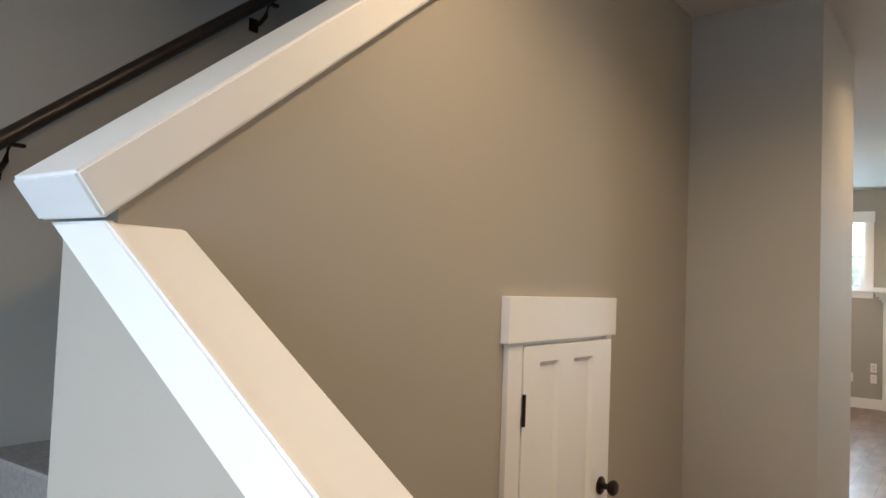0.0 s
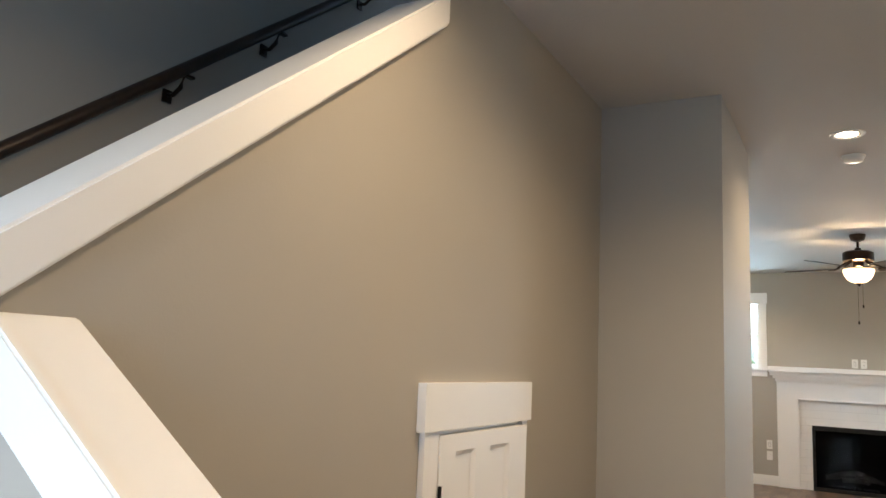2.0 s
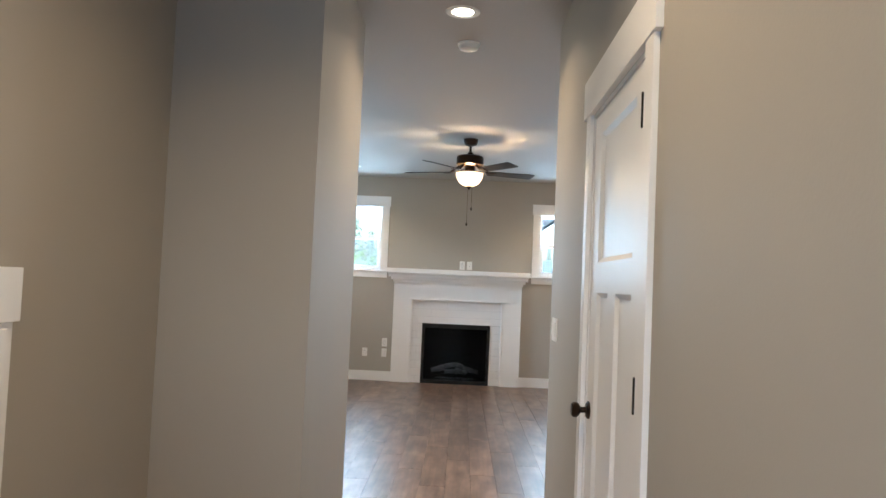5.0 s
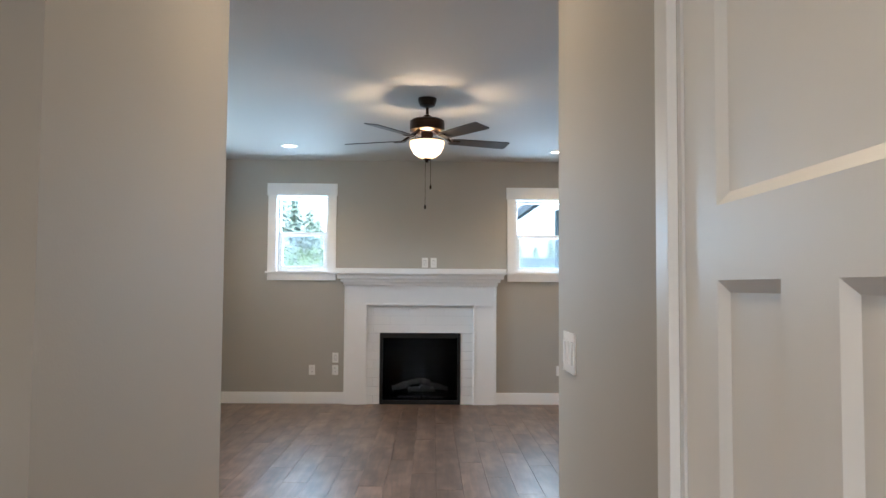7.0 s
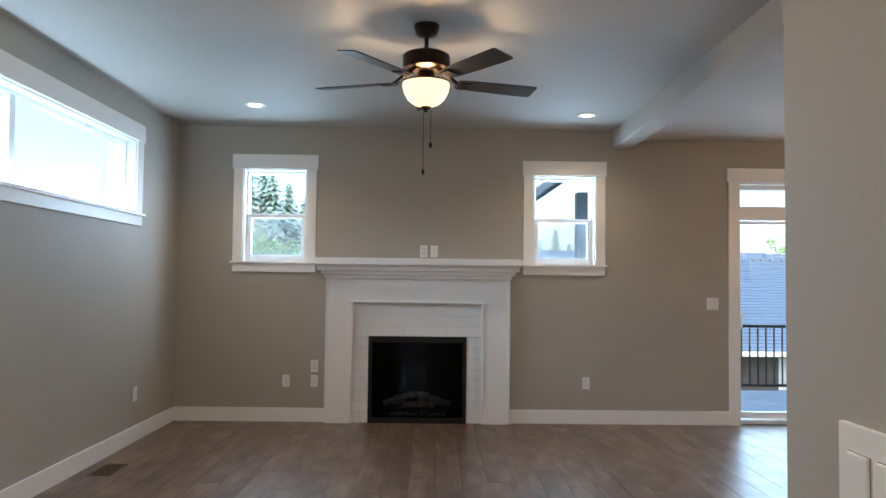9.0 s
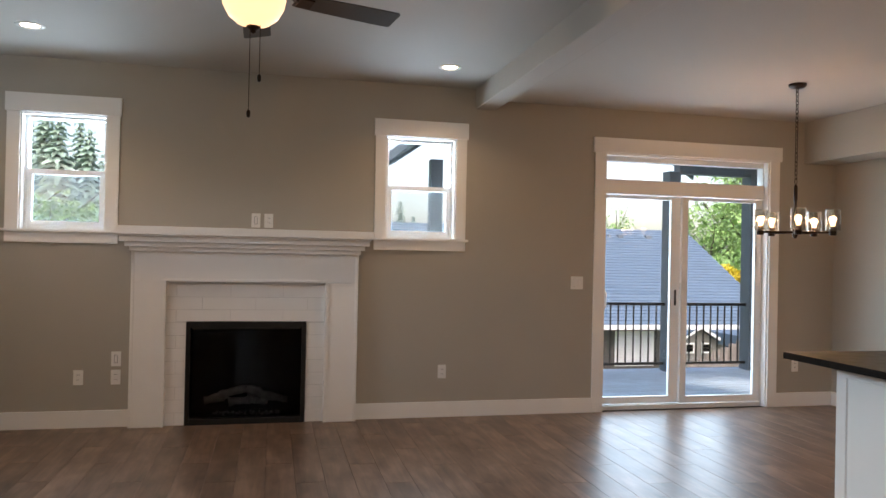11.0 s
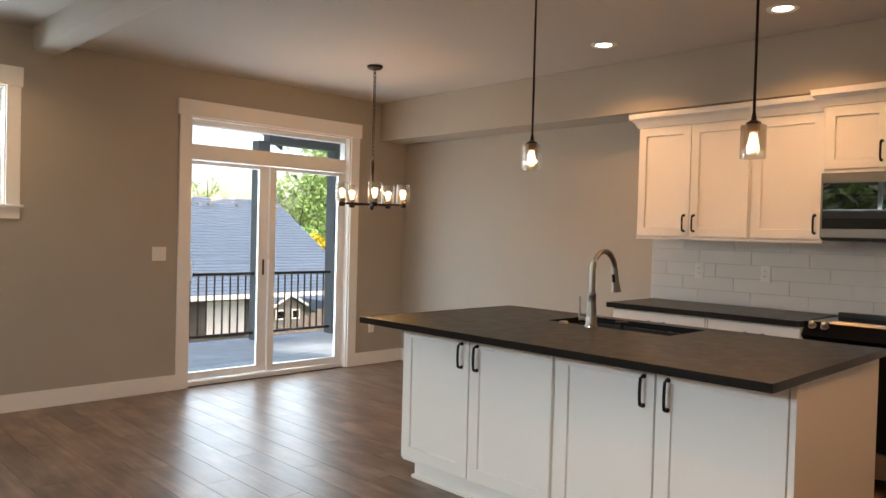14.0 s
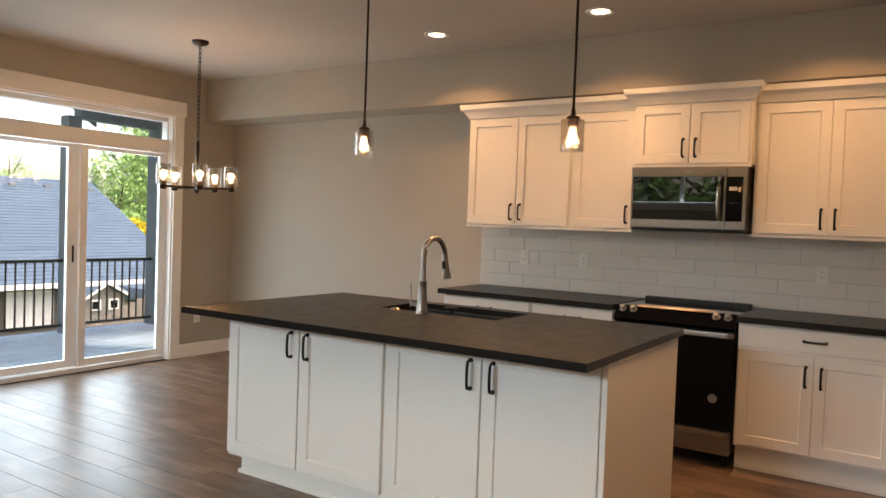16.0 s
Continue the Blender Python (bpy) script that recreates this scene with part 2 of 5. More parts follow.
def tube(bm, pts, r, seg=12):
    """A round bar along points."""
    pts = [Vector(p) for p in pts]
    rings = []
    for i, p in enumerate(pts):
        d = (pts[min(i + 1, len(pts) - 1)] - pts[max(i - 1, 0)]).normalized()
        ref = Vector((0, 0, 1)) if abs(d.z) < .9 else Vector((1, 0, 0))
        u = d.cross(ref).normalized()
        w = d.cross(u)
        rr = r[i] if isinstance(r, (list, tuple)) else r
        rings.append([bm.verts.new(p + rr * (math.cos(2 * math.pi * k / seg) * u + math.sin(2 * math.pi * k / seg) * w)) for k in range(seg)])
    for a, b in zip(rings, rings[1:]):
        for k in range(seg):
            bm.faces.new((a[k], a[(k + 1) % seg], b[(k + 1) % seg], b[k]))
    bm.faces.new(rings[0][::-1])
    bm.faces.new(rings[-1])
    return bm


def prism(bm, poly, axis, a0, a1):
    """Extrudes a polygon given in the two other axes along axis ('x' or 'y')."""
    def P(u, v, a):
        return (a, u, v) if axis == 'x' else (u, a, v)
    lo = [bm.verts.new(P(u, v, a0)) for u, v in poly]
    hi = [bm.verts.new(P(u, v, a1)) for u, v in poly]
    bm.faces.new(lo)
    bm.faces.new(hi[::-1])
    n = len(poly)
    for i in range(n):
        bm.faces.new((lo[i], hi[i], hi[(i + 1) % n], lo[(i + 1) % n]))
    bmesh.ops.recalc_face_normals(bm, faces=bm.faces)
    return bm


def mesh_of(name, bm, material, smooth=False):
    me = bpy.data.meshes.new(name)
    bmesh.ops.recalc_face_normals(bm, faces=bm.faces)
    bm.to_mesh(me)
    bm.free()
    me.materials.append(material)
    if smooth:
        for p in me.polygons:
            p.use_smooth = True
        me.set_sharp_from_angle(angle=radians(40))
    return me


def part(name, bm, material, parent=None, label="", smooth=False):
    ob = new(name, mesh_of(name, bm, material, smooth))
    if parent is not None:
        ob.parent = parent
    if label:
        ob["label"] = label
    return ob


def thing(name, label, category, at=(0, 0, 0), group="", kind=""):
    ob = new(name)
    ob.empty_display_size = .1
    ob.location = at
    return tagged(ob, label, category, group, kind)


def B():
    return bmesh.new()


def bx(*a, **k):
    return box(B(), *a, **k)


def setting(name, bm, material, label, category):
    return tagged(part(name, bm, material), label, category, kind="structure")


def wall(name, axis, c0, c1, a0, a1, z0, z1, holes, label):
    """A wall slab c0..c1 thick, a0..a1 long, with holes (a0, a1, z0, z1) right through."""
    bm = B()

    def seg(p, q, lo, hi):
        if q - p > 1e-4 and hi - lo > 1e-4:
            box(bm, *((p, q, c0, c1) if axis == 'x' else (c0, c1, p, q)), lo, hi)
    pos = a0
    for h0, h1, l, t in sorted(holes):
        seg(pos, h0, z0, z1)
        seg(h0, h1, z0, l)
        seg(h0, h1, t, z1)
        pos = h1
    seg(pos, a1, z0, z1)
    return setting(name, bm, PAINT, label, "wall")

# ---- the shell ----
XW, XE, YN, YS = -2.36, 5.68, 0.0, -6.35
ZC, ZK, ZH = 2.90, 2.81, 2.855
HL, HR = -.54, .56
SX = -1.15

W1 = (-1.725, -1.10, 1.56, 2.47)
W2 = (1.14, 1.76, 1.56, 2.44)
SD = (3.19, 4.93, 0.0, 2.40)
FB = (-.45, .472, .02, .82)
WW = (-4.42, -1.06, 1.93, 2.54)

wall("wall_north", 'x', YN, YN + .16, XW - .16, XE + .16, 0, 3.1, [W1, W2, SD, FB], "beige painted drywall with window and patio door openings")
wall("wall_west", 'y', XW - .16, XW, YS, YN, 0, 3.1, [WW], "beige painted drywall with a high window")
wall("wall_east", 'y', XE, XE + .16, -7.8, YN, 0, 3.1, [], "beige painted drywall behind the kitchen")
wall("wall_south_kitchen", 'x', -7.96, -7.8, 2.3, XE + .16, 0, 3.1, [], "beige painted drywall")
wall("wall_south_return", 'y', 2.14, 2.3, -7.8, YS - .12, 0, 3.1, [], "beige painted drywall")
wall("wall_south_right", 'x', YS - .16, YS - .04, HR + .12, 2.3, 0, 3.1, [], "beige painted drywall")
wall("wall_south_left", 'x', YS - .12, YS, XW - .16, HL - .12, 0, 3.1, [], "beige painted drywall")
wall("wall_hall_left", 'y', HL - .12, HL, -7.495, YS, 0, 3.1, [], "beige painted hallway wall end")
wall("wall_hall_nook", 'x', -7.495, -7.375, SX, HL - .12, 0, 3.1, [], "beige painted recess wall")
D2 = (-8.425, -7.555, 0, 2.10)
wall("wall_hall_right", 'y', HR, HR + .12, -13.6, YS - .04, 0, 3.1, [D2], "beige painted hallway wall with a door opening")
D1 = (-9.195, -8.53, 0, 1.262)
YCAP = -9.266
wall("wall_stair", 'y', SX - .12, SX, YCAP, -7.375, 0, 5.6, [(D1[0], D1[1], 0, D1[3] + .003)], "beige painted wall beside the stairs")
# sloping half wall beside the upper flight
CAPY, CAPZ = -10.562, 1.522
SL = .766
bm = B()
prism(bm, [(CAPY, 0), (YCAP, 0), (YCAP, CAPZ + SL * (YCAP + 10.602) - .008), (CAPY, CAPZ + SL * .04 - .008)], 'x', SX - .155, SX)
setting("wall_half_upper", bm, PAINT, "beige painted half wall climbing beside the stairs", "wall")
wall("wall_stair_far", 'y', -2.36, -2.24, -13.6, -7.0, 0, 5.6, [], "beige painted stairwell wall")
wall("wall_stair_end", 'x', -7.12, -7.0, -2.24, SX - .12, 0, 5.6, [], "beige painted stairwell wall")
# out of view; its opening is sized to light hall and stairwell
wall("wall_entry", 'x', -12.72, -12.6, -2.24, HR, 0, 5.6, [(-2.0, .1, .4, 2.4)], "unseen beige painted entry wall with an opening added to let light in")
wall("wall_stair_upper", 'y', SX - .12, SX, -13.6, YCAP - .002, ZH, 5.6, [], "beige painted wall above the hall ceiling")
# lower half wall across the stair foot
LX0, LX1 = SX - .165, -.50
bm = B()
prism(bm, [(LX0, 0), (LX1, 0), (LX1, 1.50 - .672 * (LX1 - LX0)), (LX0, 1.50)], 'y', -10.567, -10.455)
setting("wall_half_lower", bm, PAINT, "painted half wall sloping down the lower steps", "wall")

bm = B()
box(bm, XW - .2, XE + .2, -13.8, YN + .16, -.12, -.012)
tagged(part("floor", bm, SEAM), "wood-look laminate plank floor, dark brown", "floor", kind="structure")

bm = B()
box(bm, XW, 1.93, YS, YN, ZC, ZC + .12)
box(bm, HL, HR, -7.495, YS, ZH, ZC + .12)
box(bm, SX, HR, -13.6, -7.495, ZH, ZC + .12)
setting("ceiling", bm, CEIL, "textured painted ceiling of living room and hall", "ceiling")
bm = B()
box(bm, 2.11, XE, YS, YN, ZK, ZK + .19)
box(bm, 2.3, XE, -7.8, YS, ZK, ZK + .19)
setting("ceiling_kitchen", bm, CEIL, "textured painted ceiling over kitchen and dining", "ceiling")
bm = B()
box(bm, -2.24, SX - .12, -13.6, -7.12, 5.6, 5.7)
setting("ceiling_stair", bm, CEIL, "painted stairwell ceiling", "ceiling")
bm = box(B(), 1.93, 2.11, YS, YN, 2.72, 3.02, bevel=.012)
setting("beam", bm, CEIL, "boxed painted drywall ceiling beam", "beam")
bm = box(B(), 5.32, XE, -7.8, YN, 2.40, ZK, bevel=.008)
setting("soffit", bm, PAINT, "beige painted drywall soffit over the kitchen wall", "soffit")

# ---- trim ----


def baseboard(runs):
    for x0, x1, y0, y1 in runs:
        bm = box(B(), x0, x1, y0, y1, 0, .135, bevel=.003)
        setting("baseboard", bm, TRIM, "white painted flat baseboard", "baseboard")


t = .016
baseboard([(XW + t, -.89, -t, 0), (.90, 3.085, -t, 0), (5.035, XE - t, -t, 0), (XW, XW + t, YS + t, 0), (XE - t, XE, -3.08, 0),
           (XW + t, HL - .12, YS, YS + t), (HL - .12 + .12, HL + t, -7.495, YS), (HR - t, HR, -7.455, YS - .04), (HR - t, HR, -13.6, -8.525),
           (SX + t, HL, -7.495 - t, -7.495), (SX, SX + t, -10.45, -9.30), (SX, SX + t, -8.465, -7.495 - t), (HR + .12, 2.3, YS - .04, YS - .04 + t)])


def window(name, hole, casing, axis='y', label="white vinyl single-hung window with flat white casing", hung=True, flip=1, at=0.0):
    """A window in the north wall (or, by axis 'x', in the west wall): casing, sill, apron, frame, sashes and panes."""
    a0, a1, z0, z1 = hole
    w = tagged(thing(name, label, "window"), kind="structure")

    def put(nm, p, q, d0, d1, lo, hi, material, bev=.003, smooth=False):
        bm = B()
        if axis == 'y':
            box(bm, p, q, d0, d1, lo, hi, bevel=bev)
        else:
            box(bm, at - d1, at - d0, p, q, lo, hi, bevel=bev)
        return part(nm, bm, material, w)
    c = casing
    put("casing", a0 - c, a0, -.018, 0, z0, z1, TRIM)
    put("casing", a1, a1 + c, -.018, 0, z0, z1, TRIM)
    put("casing_head", a0 - c - .012, a1 + c + .012, -.026, 0, z1, z1 + .145, TRIM)
    put("window_sill", a0 - c - .022, a1 + c + .022, -.04, .07, z0 - .022, z0, TRIM)
    put("apron", a0 - c, a1 + c, -.018, 0, z0 - .105, z0 - .022, TRIM)
    f = .035
    # jamb liner
    put("jamb", a0, a0 + .012, 0, .075, z0, z1, TRIM, 0)
    put("jamb", a1 - .012, a1, 0, .075, z0, z1, TRIM, 0)
    put("jamb", a0 + .012, a1 - .012, 0, .075, z1 - .012, z1, TRIM, 0)
    p0, p1, q0, q1 = a0 + .001, a1 - .001, z0 + .001, z1 - .001
    put("window_frame", p0, p0 + f, .076, .15, q0, q1, VINYL)
    put("window_frame", p1 - f, p1, .076, .15, q0, q1, VINYL)
    put("window_frame", p0 + f, p1 - f, .076, .15, q0, q0 + f, VINYL)
    put("window_frame", p0 + f, p1 - f, .076, .15, q1 - f, q1, VINYL)
    if hung:
        mid = (q0 + q1) / 2
        s = .03
        put("sash_rail", p0 + f, p1 - f, .08, .125, mid - .02, mid + .02, VINYL)
        put("sash_stile", p0 + f, p0 + f + s, .08, .115, q0 + f, mid - .02, VINYL)
        put("sash_stile", p1 - f - s, p1 - f, .08, .115, q0 + f, mid - .02, VINYL)
        put("sash_rail", p0 + f + s, p1 - f - s, .08, .115, q0 + f, q0 + f + s, VINYL)
        panes = [(p0 + f, p1 - f, mid + .02, q1 - f, .12), (p0 + f + s, p1 - f - s, q0 + f + s, mid - .02, .098)]
    else:
        mid = (p0 + p1) / 2
        put("mullion", mid - .03, mid + .03, .08, .14, q0 + f, q1 - f, VINYL)
        panes = [(p0 + f, mid - .03, q0 + f, q1 - f, .11), (mid + .03, p1 - f, q0 + f, q1 - f, .11)]
    if hung:
        sc = put("insect_screen", p0 + f, p1 - f, .140, .1405, q0 + f, mid, SCREEN, 0)
        sc.visible_shadow = False
    for g0, g1, h0, h1, d in panes:
        g = put("pane", g0, g1, d, d + .005, h0, h1, WIN, 0)
        g.visible_shadow = False
    return w


window("window_1", W1, .095)
window("window_2", W2, .095)
window("window_3", WW, .12, axis='x', hung=False, label="wide high white vinyl window with flat white casing", at=XW)


def patio_door():
    a0, a1, z0, z1 = SD
    w = tagged(thing("door_1", "white sliding glass patio door with a transom, closed", "sliding door"), kind="structure")

    def put(nm, p, q, d0, d1, lo, hi, material, bev=.003, parent=w):
        return part(nm, box(B(), p, q, d0, d1, lo, hi, bevel=bev), material, parent)
    put("casing", a0 - .105, a0, -.018, 0, 0, z1, TRIM)
    put("casing", a1, a1 + .105, -.018, 0, 0, z1, TRIM)
    put("casing_head", a0 - .125, a1 + .125, -.026, 0, z1, z1 + .14, TRIM)
    put("jamb", a0, a0 + .014, 0, .07, 0, z1, TRIM, 0)
    put("jamb", a1 - .014, a1, 0, .07, 0, z1, TRIM, 0)
    put("jamb", a0 + .014, a1 - .014, 0, .07, z1 - .014, z1, TRIM, 0)
    p0, p1 = a0 + .002, a1 - .002
    f = .02
    put("door_frame", p0, p0 + f, .071, .158, 0, z1 - .015, VINYL)
    put("door_frame", p1 - f, p1, .071, .158, 0, z1 - .015, VINYL)
    put("door_frame", p0 + f, p1 - f, .071, .158, z1 - .06, z1 - .015, VINYL)
    put("transom_bar", p0 + f, p1 - f, .05, .158, 2.03, 2.165, TRIM)
    put("threshold", p0 + f, p1 - f, .05, .158, 0, .04, VINYL)
    g = put("pane", p0 + f, p1 - f, .11, .115, 2.165, z1 - .06, WIN, 0)
    g.visible_shadow = False
    mid = (p0 + p1) / 2

    def leaf(x0, x1, d, sl, sr):
        s = .065
        bm = B()
        box(bm, x0, x0 + sl, d, d + .035, .045, 2.025, bevel=.003)
        box(bm, x1 - sr, x1, d, d + .035, .045, 2.025, bevel=.003)
        box(bm, x0 + sl, x1 - sr, d, d + .035, .045, .045 + s, bevel=.003)
        box(bm, x0 + sl, x1 - sr, d, d + .035, 2.025 - s * .5, 2.025, bevel=.003)
        o = part("door_panel", bm, VINYL, w)
        g = put("pane", x0 + sl, x1 - sr, d + .015, d + .02, .045 + s, 2.025 - s * .5, WIN, 0, parent=o)
        g.visible_shadow = False
        return o
    a = leaf(p0 + f + .002, 4.055, .115, .035, .115)
    b = leaf(4.035, p1 - f - .002, .075, .065, .07)
    hb = B()
    box(hb, p0 + f + .018, p0 + f + .05, .102, .1145, .94, 1.13, bevel=.004)
    tube(hb, [(p0 + f + .034, .104, .96), (p0 + f + .034, .07, .965), (p0 + f + .034, .065, .98), (p0 + f + .034, .065, 1.09), (p0 + f + .034, .07, 1.105), (p0 + f + .034, .104, 1.11)], .009, 10)
    part("handle", hb, PLASTIC, a, "white pull handle", True)
    part("finger_pull", box(B(), 3.985, 4.003, .108, .1145, .98, 1.13, bevel=.003), BLACK, a, "black finger pull")


patio_door()


def panel_leaf(V, u0, u1, z0, z1, thick, panels, deep=.011, slope=.016):
    """A leaf of stiles and rails with recessed panels (u0, u1, z0, z1); V turns (along, depth, height) into a place."""
    bm = B()

    def quad(*p):
        bm.faces.new([bm.verts.new(V(*q)) for q in p])
    e = .002
    us = sorted({u0 + e, u1 - e} | {p[0] for p in panels} | {p[1] for p in panels})
    zs = sorted({z0 + e, z1 - e} | {p[2] for p in panels} | {p[3] for p in panels})
    for i in range(len(us) - 1):
        for j in range(len(zs) - 1):
            cu, cz = (us[i] + us[i + 1]) / 2, (zs[j] + zs[j + 1]) / 2
            if not any(p[0] < cu < p[1] and p[2] < cz < p[3] for p in panels):
                quad((us[i], 0, zs[j]), (us[i + 1], 0, zs[j]), (us[i + 1], 0, zs[j + 1]), (us[i], 0, zs[j + 1]))
    for a, b, c, d in panels:
        o = [(a, c), (b, c), (b, d), (a, d)]
        n = [(a + slope, c + slope), (b - slope, c + slope), (b - slope, d - slope), (a + slope, d - slope)]
        quad(*[(u, deep, z) for u, z in n])
        for k in range(4):
            l = (k + 1) % 4
            quad((o[k][0], 0, o[k][1]), (o[l][0], 0, o[l][1]), (n[l][0], deep, n[l][1]), (n[k][0], deep, n[k][1]))
    r0 = [(u0 + e, 0, z0 + e), (u1 - e, 0, z0 + e), (u1 - e, 0, z1 - e), (u0 + e, 0, z1 - e)]
    r1 = [(u0, e, z0), (u1, e, z0), (u1, e, z1), (u0, e, z1)]
    r2 = [(u, thick, z) for u, _, z in r1]
    for p, q in ((r0, r1), (r1, r2)):
        for k in range(4):
            l = (k + 1) % 4
            quad(p[k], p[l], q[l], q[k])
    quad(*r2)
    bmesh.ops.remove_doubles(bm, verts=bm.verts, dist=1e-6)
    return bm


def knob(parent, m):
    part("rose", lathe(B(), [(.001, 0), (.033, 0), (.033, .006), (.026, .011), (.012, .013)], 24, m), BRONZE, parent, "bronze rose", True)
    part("knob", lathe(B(), [(.011, .011), (.011, .032), (.022, .038), (.029, .048), (.029, .058), (.022, .066), (.001, .068)], 24, m), BRONZE, parent, "round bronze knob", True)


def hinge(parent, x, y, z):
    part("hinge", cyl(B(), (x, y, z - .05), (x, y, z + .05), .0062, seg=10), BLACK, parent, "black hinge barrel", True)


def hall_door():
    """The closed tall door in the right hall wall."""
    y0, y1, _, z1 = D2
    d = tagged(thing("door_2", "white painted three-panel craftsman door, closed", "door"), kind="structure")

    bm = panel_leaf(lambda u, t, z: Vector((HR + .003 + t, u, z)), y0 + .02, y1 - .022, .012, z1 - .02, .035,
                    [(y0 + .165, y1 - .157, 1.514, z1 - .105), (y0 + .165, -8.032, .25, 1.405), (-7.907, y1 - .157, .25, 1.405)], .012, .018)
    leaf = part("door_leaf", bm, TRIM, d)
    for k, (p, q) in enumerate([(y0 - .09, y0), (y1, y1 + .068)]):
        part("casing", bx(HR - .018, HR, p, q, 0, z1, bevel=.003), TRIM, d)
    part("casing_head", bx(HR - .022, HR, -8.547, -7.43, z1, z1 + .155, bevel=.003), TRIM, d)
    part("jamb", bx(HR, HR + .12, y0, y0 + .018, 0, z1), TRIM, d)
    part("jamb", bx(HR, HR + .12, y1 - .018, y1, 0, z1), TRIM, d)
    part("jamb", bx(HR, HR + .12, y0 + .018, y1 - .018, z1 - .018, z1), TRIM, d)
    part("door_stop", bx(HR + .049, HR + .062, y0 + .018, y1 - .018, 0, z1 - .018), TRIM, d)
    for z in (.33, 1.13, 1.92):
        hinge(d, HR - .010, y0 + .032, z)
    knob(leaf, Matrix.Translation((HR + .003, y1 - .077, .963)) @ Matrix.Rotation(radians(-90), 4, 'Y'))
    return d


hall_door()


def low_door():
    """The short storage door under the stairs, a crack open."""
    y0, y1, _, z1 = D1
    d = tagged(thing("door_3", "short white panelled storage door, slightly ajar", "door"), kind="structure")
    part("casing", bx(SX, SX + .02, y0 - .087, y0, 0, z1, bevel=.003), TRIM, d)
    part("casing", bx(SX, SX + .018, y1, y1 + .05, 0, z1, bevel=.003), TRIM, d)
    part("casing_head", bx(SX, SX + .03, -9.302, -8.467, z1, z1 + .146, bevel=.003), TRIM, d)
    part("jamb", bx(SX - .12, SX, y0, y0 + .015, 0, z1), TRIM, d)
    part("jamb", bx(SX - .12, SX, y1 - .015, y1, 0, z1), TRIM, d)
    part("jamb", bx(SX - .12, SX, y0 + .015, y1 - .015, z1 - .015, z1), TRIM, d)
    # near-black sheet across the doorway stands in for the unlit space behind
    part("dark_backing", bx(SX - .118, SX - .1, y0 + .015, y1 - .015, 0, z1 - .015), DARKSLOT, d)
    m = Matrix.Translation((SX + .005, y0 + .01, 0)) @ Matrix.Rotation(radians(-2.2), 4, 'Z')
    w = .64

    bm = panel_leaf(lambda u, t, z: m @ Vector((.015 - t, u, z)), 0, w, .012, z1 - .014, .035, [(.10, .235, .2, z1 - .068), (.338, .49, .2, z1 - .068)], .012, .016)
    leaf = part("door_leaf", bm, TRIM, d)
    for z in (.25, 1.048):
        hinge(d, SX + .026, y0 + .008, z)
    knob(leaf, m @ Matrix.Translation((.015, w - .065, .705)) @ Matrix.Rotation(radians(90), 4, 'Y'))


low_door()

def sloped_cap(name, axis, c0, c1, s, e, label, thick=.1):
    """A thick white cap board on a sloping half wall; s and e are (along, underside height)."""
    n = Vector((-(e[1] - s[1]), e[0] - s[0])).normalized()
    if n.y < 0:
        n = -n
    bm = B()
    plumb_end = name == "stair_cap"
    top_e = (e[0], e[1] + thick / n.y) if plumb_end else (e[0] + n.x * thick, e[1] + n.y * thick)
    prism(bm, [s, e, top_e, (s[0] + n.x * thick, s[1] + n.y * thick)], axis, c0, c1)
    bmesh.ops.bevel(bm, geom=list(bm.edges), offset=.006, segments=2, affect='EDGES')
    return setting(name, bm, TRIM, label, "stair trim")


sloped_cap("stair_cap", 'x', SX - .185, SX + .03, (-10.602, 1.522), (YCAP, 2.547), "thick white painted cap board on the stair half wall", .0885)
bm = B()
prism(bm, [(-1.322, 1.519), (-1.314, 1.518), (-.5, .971), (-.433, 1.036), (-1.142, 1.519)], 'y', -10.574, -10.432)
bmesh.ops.bevel(bm, geom=list(bm.edges), offset=.005, segments=2, affect='EDGES')
setting("stair_cap_lower", bm, TRIM, "thick white painted cap board sloping down the half wall", "stair trim")


def steps():
    g = tagged(thing("staircase", "carpeted stair with lower steps and a turning landing", "stairs"), kind="structure")
    ST = mat("grey_carpet", (.28, .26, .24), .95, var=.15, scale=60, bump=.6, bump_scale=200)
    for i in range(4):
        x = -.42 - .25 * i
        part("step", bx(-2.24 if i == 3 else x - .26, x, -11.6, -10.6, 0, .185 * (i + 1), bevel=.012), ST, g)
    for i in range(11):
        y = -10.3 + .25 * i
        part("step", bx(-2.238, SX - .157, y, min(y + .262, -7.122), .74 + .185 * i, .74 + .185 * (i + 1), bevel=.012), ST, g)


steps()


def stair_rail():
    r = thing("handrail", "dark stained round wooden stair handrail on brackets", "handrail")
    x = -2.15
    y0, z0 = -10.52, 1.638
    y1 = -7.6
    part("rail", tube(B(), [(x, y0, z0), (x, y1, z0 + .784 * (y1 - y0))], .024, 16), RAILWOOD, r, smooth=True)
    for y in (-10.308, -9.42, -8.94, -8.266):
        z = z0 + .784 * (y - y0)
        bm = B()
        tube(bm, [(-2.235, y, z - .09), (-2.2, y, z - .095), (-2.165, y, z - .07), (x, y, z - .02)], .009, 8)
        box(bm, -2.24, -2.23, y - .02, y + .02, z - .12, z - .07, bevel=.003)
        box(bm, x - .012, x + .012, y - .04, y + .04, z - .03, z - .02, bevel=.002)
        part("bracket", bm, BRONZE, r, "bronze rail bracket", True)


stair_rail()

